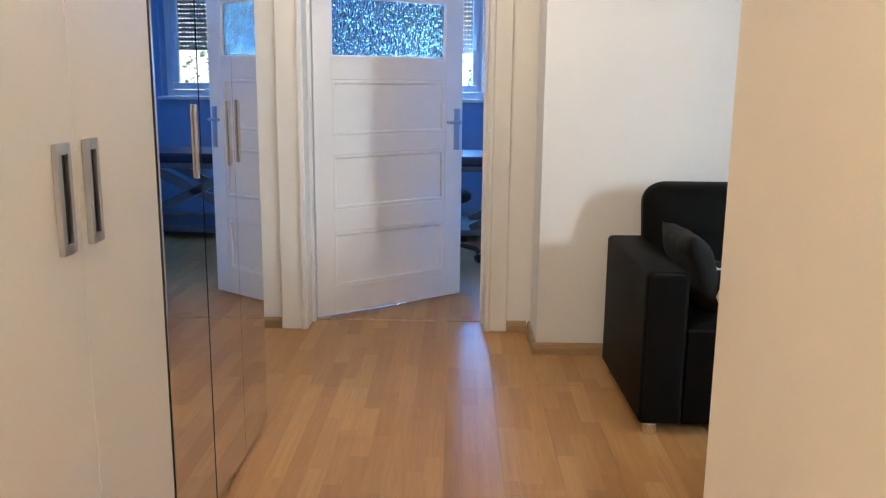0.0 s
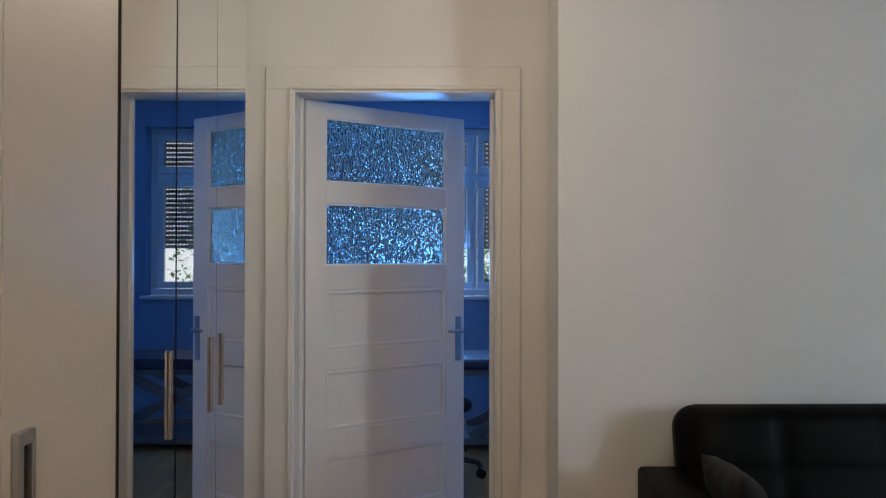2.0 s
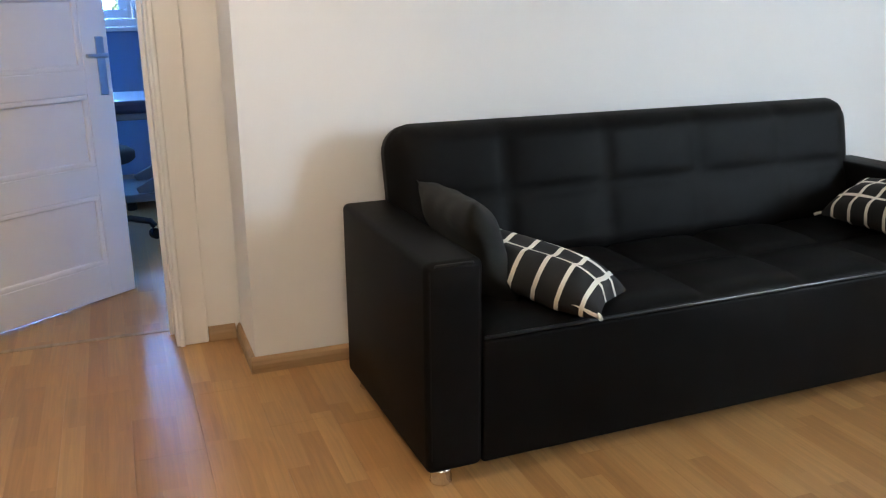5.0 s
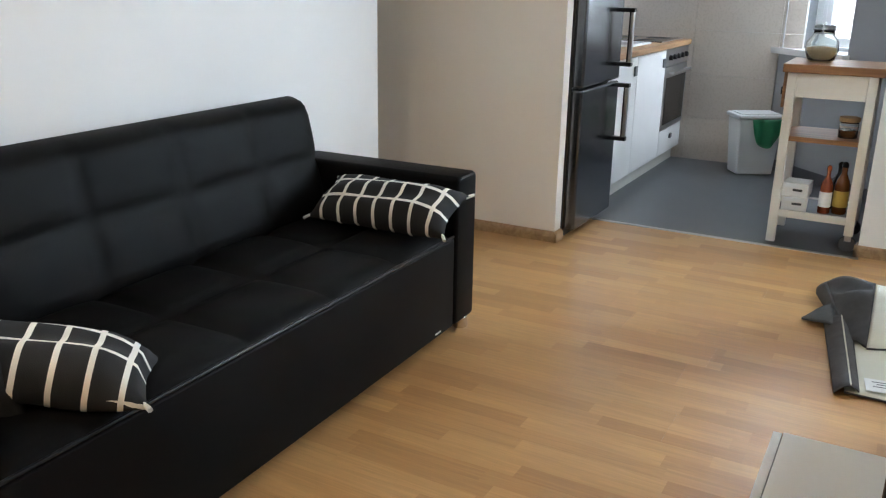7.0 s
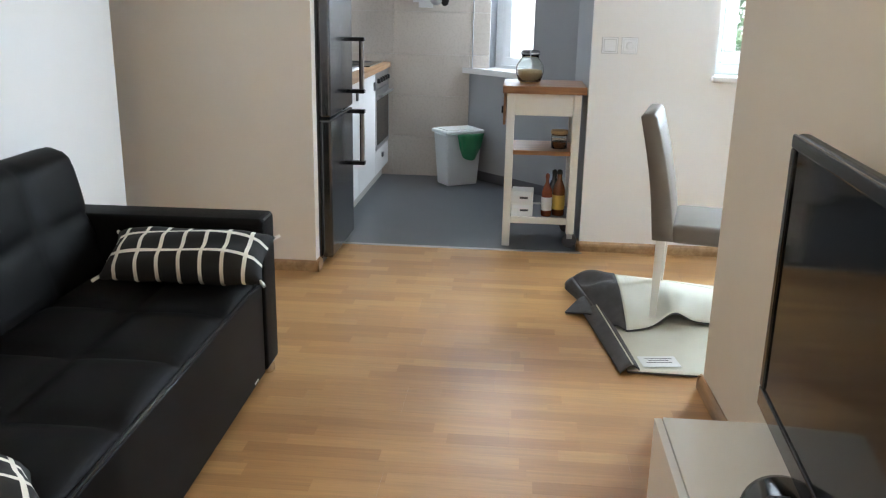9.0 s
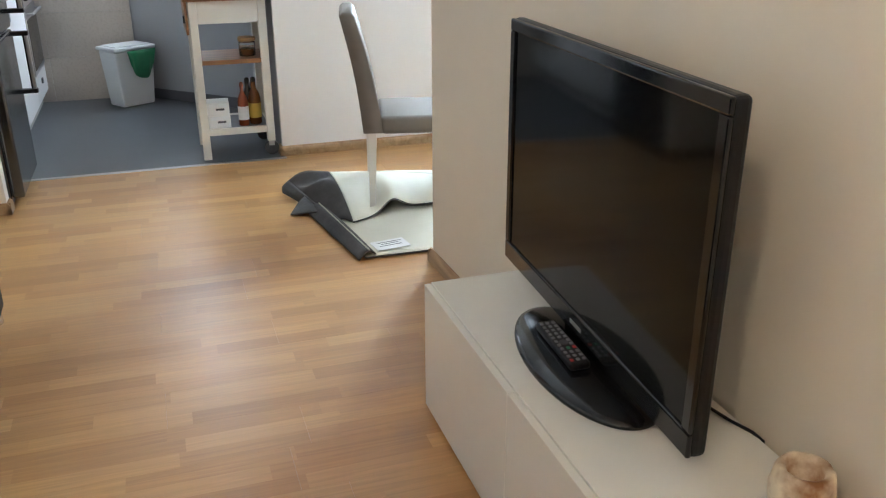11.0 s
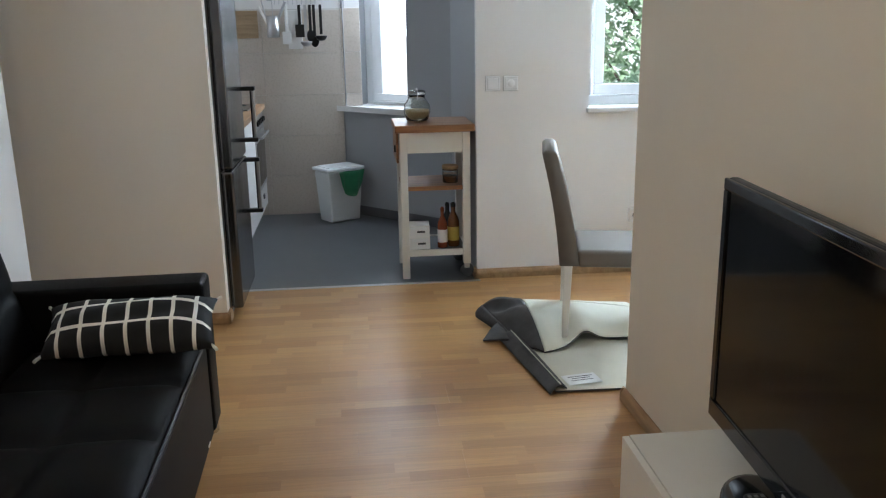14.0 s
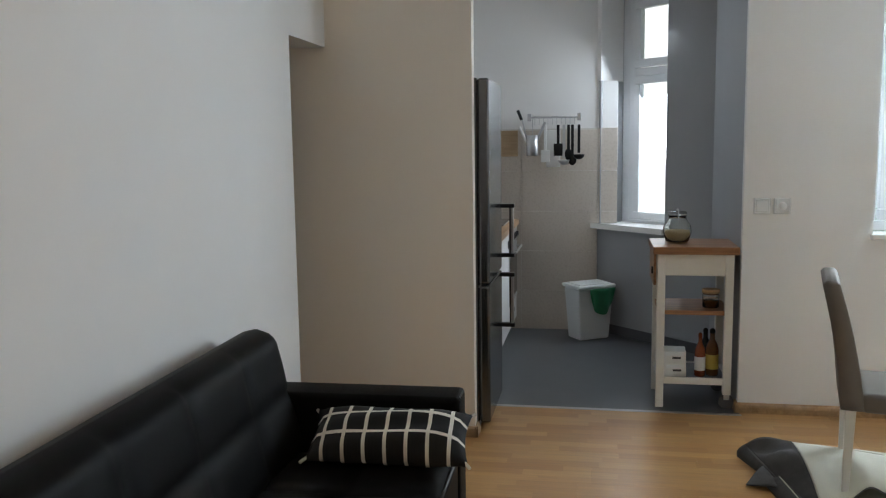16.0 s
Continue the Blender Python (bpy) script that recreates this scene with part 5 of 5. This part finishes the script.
def swivel_stool():
    s = empty("swivel_chair", -0.45, 2.35, 0, "black swivel chair on a five-star castor base", "swivel chair")
    s.matrix_world = pose(-0.47, 1.98, 0, 0, 0, -3)
    part("seat", lathe([(0.19, 0.44), (0.21, 0.455), (0.21, 0.49), (0.18, 0.51), (0.01, 0.515)], 32), BLACK_CLOTH, s, smooth=True)
    part("column", lathe([(0.03, 0.11), (0.03, 0.28), (0.017, 0.281), (0.017, 0.44)], 16), BLACK_PLASTIC, s)
    for k in range(5):
        a = radians(72 * k + 3)
        c, sn = math.cos(a), math.sin(a)
        leg = part("base_arm", rod([(0.02 * c, 0.02 * sn, 0.12), (0.15 * c, 0.15 * sn, 0.125), (0.25 * c, 0.25 * sn, 0.10), (0.27 * c, 0.27 * sn, 0.07)], 0.018, 8), BLACK_PLASTIC, s)
        part("castor", lathe([(0.028, -0.02), (0.03, -0.012), (0.03, 0.012), (0.028, 0.02)], 16, pose(0.27 * c, 0.27 * sn, 0.030, 90, 0, 72 * k + 33)), BLACK_GLOSS, leg)


swivel_stool()

# ---- outdoors ----
tagged(obj("ground", box(-400, 400, -400, 400, -3.6, -3.5, 0.0), GROUND), "green lawn far below the windows", "ground", kind="structure")


def tree(x, y, z, h, spread, seed, label, leaves=8000):
    t = empty("tree", x, y, z, label, "tree", "trees outside")
    t.matrix_world = pose(x, y, z)
    rnd = random.Random(seed)
    bm = bmesh.new()
    tips = []
    lines = [([Vector((0, 0, 0)), Vector((0.1, 0.05, h * 0.3)), Vector((0.05, 0.1, h * 0.6)), Vector((0, 0, h * 0.9))], 0.16)]
    for k in range(16):
        a, z0 = rnd.uniform(0, 6.28), h * rnd.uniform(0.25, 0.75)
        r = spread * rnd.uniform(0.55, 1.0)
        e = Vector((r * math.cos(a), r * math.sin(a), z0 + rnd.uniform(0.1, 0.3) * h))
        lines.append(([Vector((0.06, 0.06, z0)), e * 0.5 + Vector((0, 0, z0 * 0.5)), e], 0.05))
        tips += [e, e * 0.7 + Vector((0, 0, z0 * 0.3)), e * 0.45 + Vector((0, 0, z0 * 0.6))]
    tips.append(Vector((0, 0, h * 0.9)))
    for pts, r in lines:
        n = 7
        rings = [[bm.verts.new(p + Vector((math.cos(6.283 * i / n), math.sin(6.283 * i / n), 0)) * r * (1 - 0.8 * k / (len(pts) - 1))) for i in range(n)] for k, p in enumerate(pts)]
        for a, b in zip(rings, rings[1:]):
            for i in range(n):
                bm.faces.new((a[i], a[(i + 1) % n], b[(i + 1) % n], b[i]))
    part("trunk", bm, BARK, t, smooth=True)
    verts, faces = [], []
    for k in range(leaves):
        c = rnd.choice(tips) + Vector((rnd.gauss(0, 0.42), rnd.gauss(0, 0.42), rnd.gauss(0, 0.36)))
        a = Euler((rnd.uniform(-1, 1), rnd.uniform(-1, 1), rnd.uniform(0, 6.28))).to_matrix()
        s = rnd.uniform(0.035, 0.080)
        i0 = len(verts)
        for q in ((-1, 0, 0), (0, -0.5, 0.15), (1, 0, 0), (0, 0.5, 0.15)):
            verts.append(tuple(c + a @ (Vector(q) * s)))
        faces += [(i0, i0 + 1, i0 + 2), (i0, i0 + 2, i0 + 3)]
    me = bpy.data.meshes.new("crown")
    me.from_pydata(verts, [], faces)
    me.materials.append(LEAF)
    cr = new("crown", me)
    cr.parent = t


tree(10.2, -5.9, -3.5, 8.6, 2.4, 4, "leafy green deciduous tree beyond the dining window", 22000)
tree(11.5, -8.5, -3.5, 8.0, 2.4, 8, "leafy green deciduous tree behind the first one")
tree(0.6, 10.5, -3.5, 6.6, 2.2, 12, "leafy green deciduous tree beyond the back room")

# bright hazy sky and distance
HAZE = bpy.data.materials.new("bright_haze")
HAZE.use_nodes = True
hb = HAZE.node_tree.nodes["Principled BSDF"]
hb.inputs["Base Color"].default_value = (0.0, 0.0, 0.0, 1)
hb.inputs["Emission Color"].default_value, hb.inputs["Emission Strength"].default_value = (0.93, 0.97, 1.0, 1), 1.2
tagged(obj("backdrop", box(32, 33, -60, 40, -3.5, 40, 0.0), HAZE), "bright hazy sky beyond the trees", "backdrop", kind="structure")
tagged(obj("backdrop", box(-40, 31, 34, 35, -3.5, 40, 0.0), HAZE), "bright hazy sky beyond the back room", "backdrop", kind="structure")

# ---- pieces of floor and wall, last ----
floor_ob = bpy.data.objects["floor"]
BW, BL, G = 0.195, 1.29, 0.0002
bm = bmesh.new()
add_box(bm, G, BW - G, G, BL - G, -0.008, 0.0)
for v in bm.verts:
    if v.co.z > -0.001:
        v.co.x += 0.0001 if v.co.x < BW / 2 else -0.0001
        v.co.y += 0.0001 if v.co.y < BL / 2 else -0.0001
board_mesh = bpy.data.meshes.new("board")
bm.to_mesh(board_mesh)
bm.free()
board_mesh.materials.append(LAMINATE)
rnd = random.Random(7)
strips = {}
for i in range(34):
    x = -2.34 + i * BW
    if x > 4.18:
        break
    off = rnd.choice((0.0, 0.43, 0.86)) + 0.06 * (i % 3)
    k = 0
    while True:
        y0, y1 = -5.58 - off + k * BL, -5.58 - off + (k + 1) * BL
        k += 1
        if y0 > 4.2:
            break
        w = min(BW, 4.188 - x)
        lo = 0.38 if x < -1.80 else -5.56 if x < 0.0 else -4.36
        hi = 4.25 if x < 1.70 else 0.95
        if w < 0.02 or y1 < lo + 0.02 or y0 > hi - 0.02:
            continue
        near = lo <= y0 and y1 <= min(hi, 0.9) and -4.4 < y0 and x > -1.3
        if near and w > BW - 0.001:
            o = new("board", board_mesh)
            o.location = (x, y0, 0)
            o.parent = floor_ob
        else:
            strips.setdefault("rest", []).append((x, x + w, max(y0, lo), min(y1, hi)))
strips["rest"] += [(0.0, 0.064, -5.56, -4.37)] + [(4.189, 4.249, -4.3 + k * 0.72, -3.58 + k * 0.72) for k in range(3)]
bm = bmesh.new()
for x0, x1, y0, y1 in strips["rest"]:
    add_box(bm, x0 + G, x1 - G, y0 + G, y1 - G, -0.008, 0.0)
rest = part("outlying_boards", bm, LAMINATE, floor_ob)
rest["kind"] = "stuff"

back = bpy.data.objects["wall_kitchen_back"]
part("grout", box(6.262, 6.271, -1.36, -0.10, 0.0, 1.61, 0.0), GROUT, back)
TW, TH = 0.60, 0.32
bm = box(0, 0.008, 0.0012, TW - 0.0012, 0.0012, TH - 0.0012, 0.0012, 1)
tile_mesh = bpy.data.meshes.new("tile")
bm.to_mesh(tile_mesh)
bm.free()
tile_mesh.materials.append(TILE)
bm = box(0, 0.008, 0.0012, 0.06 - 0.0012, 0.0012, TH - 0.0012, 0.0012, 1)
cut_mesh = bpy.data.meshes.new("cut_tile")
bm.to_mesh(cut_mesh)
bm.free()
cut_mesh.materials.append(TILE)
for k in range(5):
    for j in range(2):
        o = new("tile", tile_mesh)
        o.location = (6.254, -1.36 + j * TW, k * TH)
        o.parent = back
    o = new("tile", cut_mesh)
    o.location = (6.254, -0.16, k * TH)
    o.parent = back
for z0, z1 in ((0.866, 0.958), (0.961, 1.278), (1.281, 1.610)):
    part("tile", box(6.254, 6.2622, -1.511, -1.3612, z0, z1, 0.0012, 1), TILE, bpy.data.objects["reveal_boxing"])
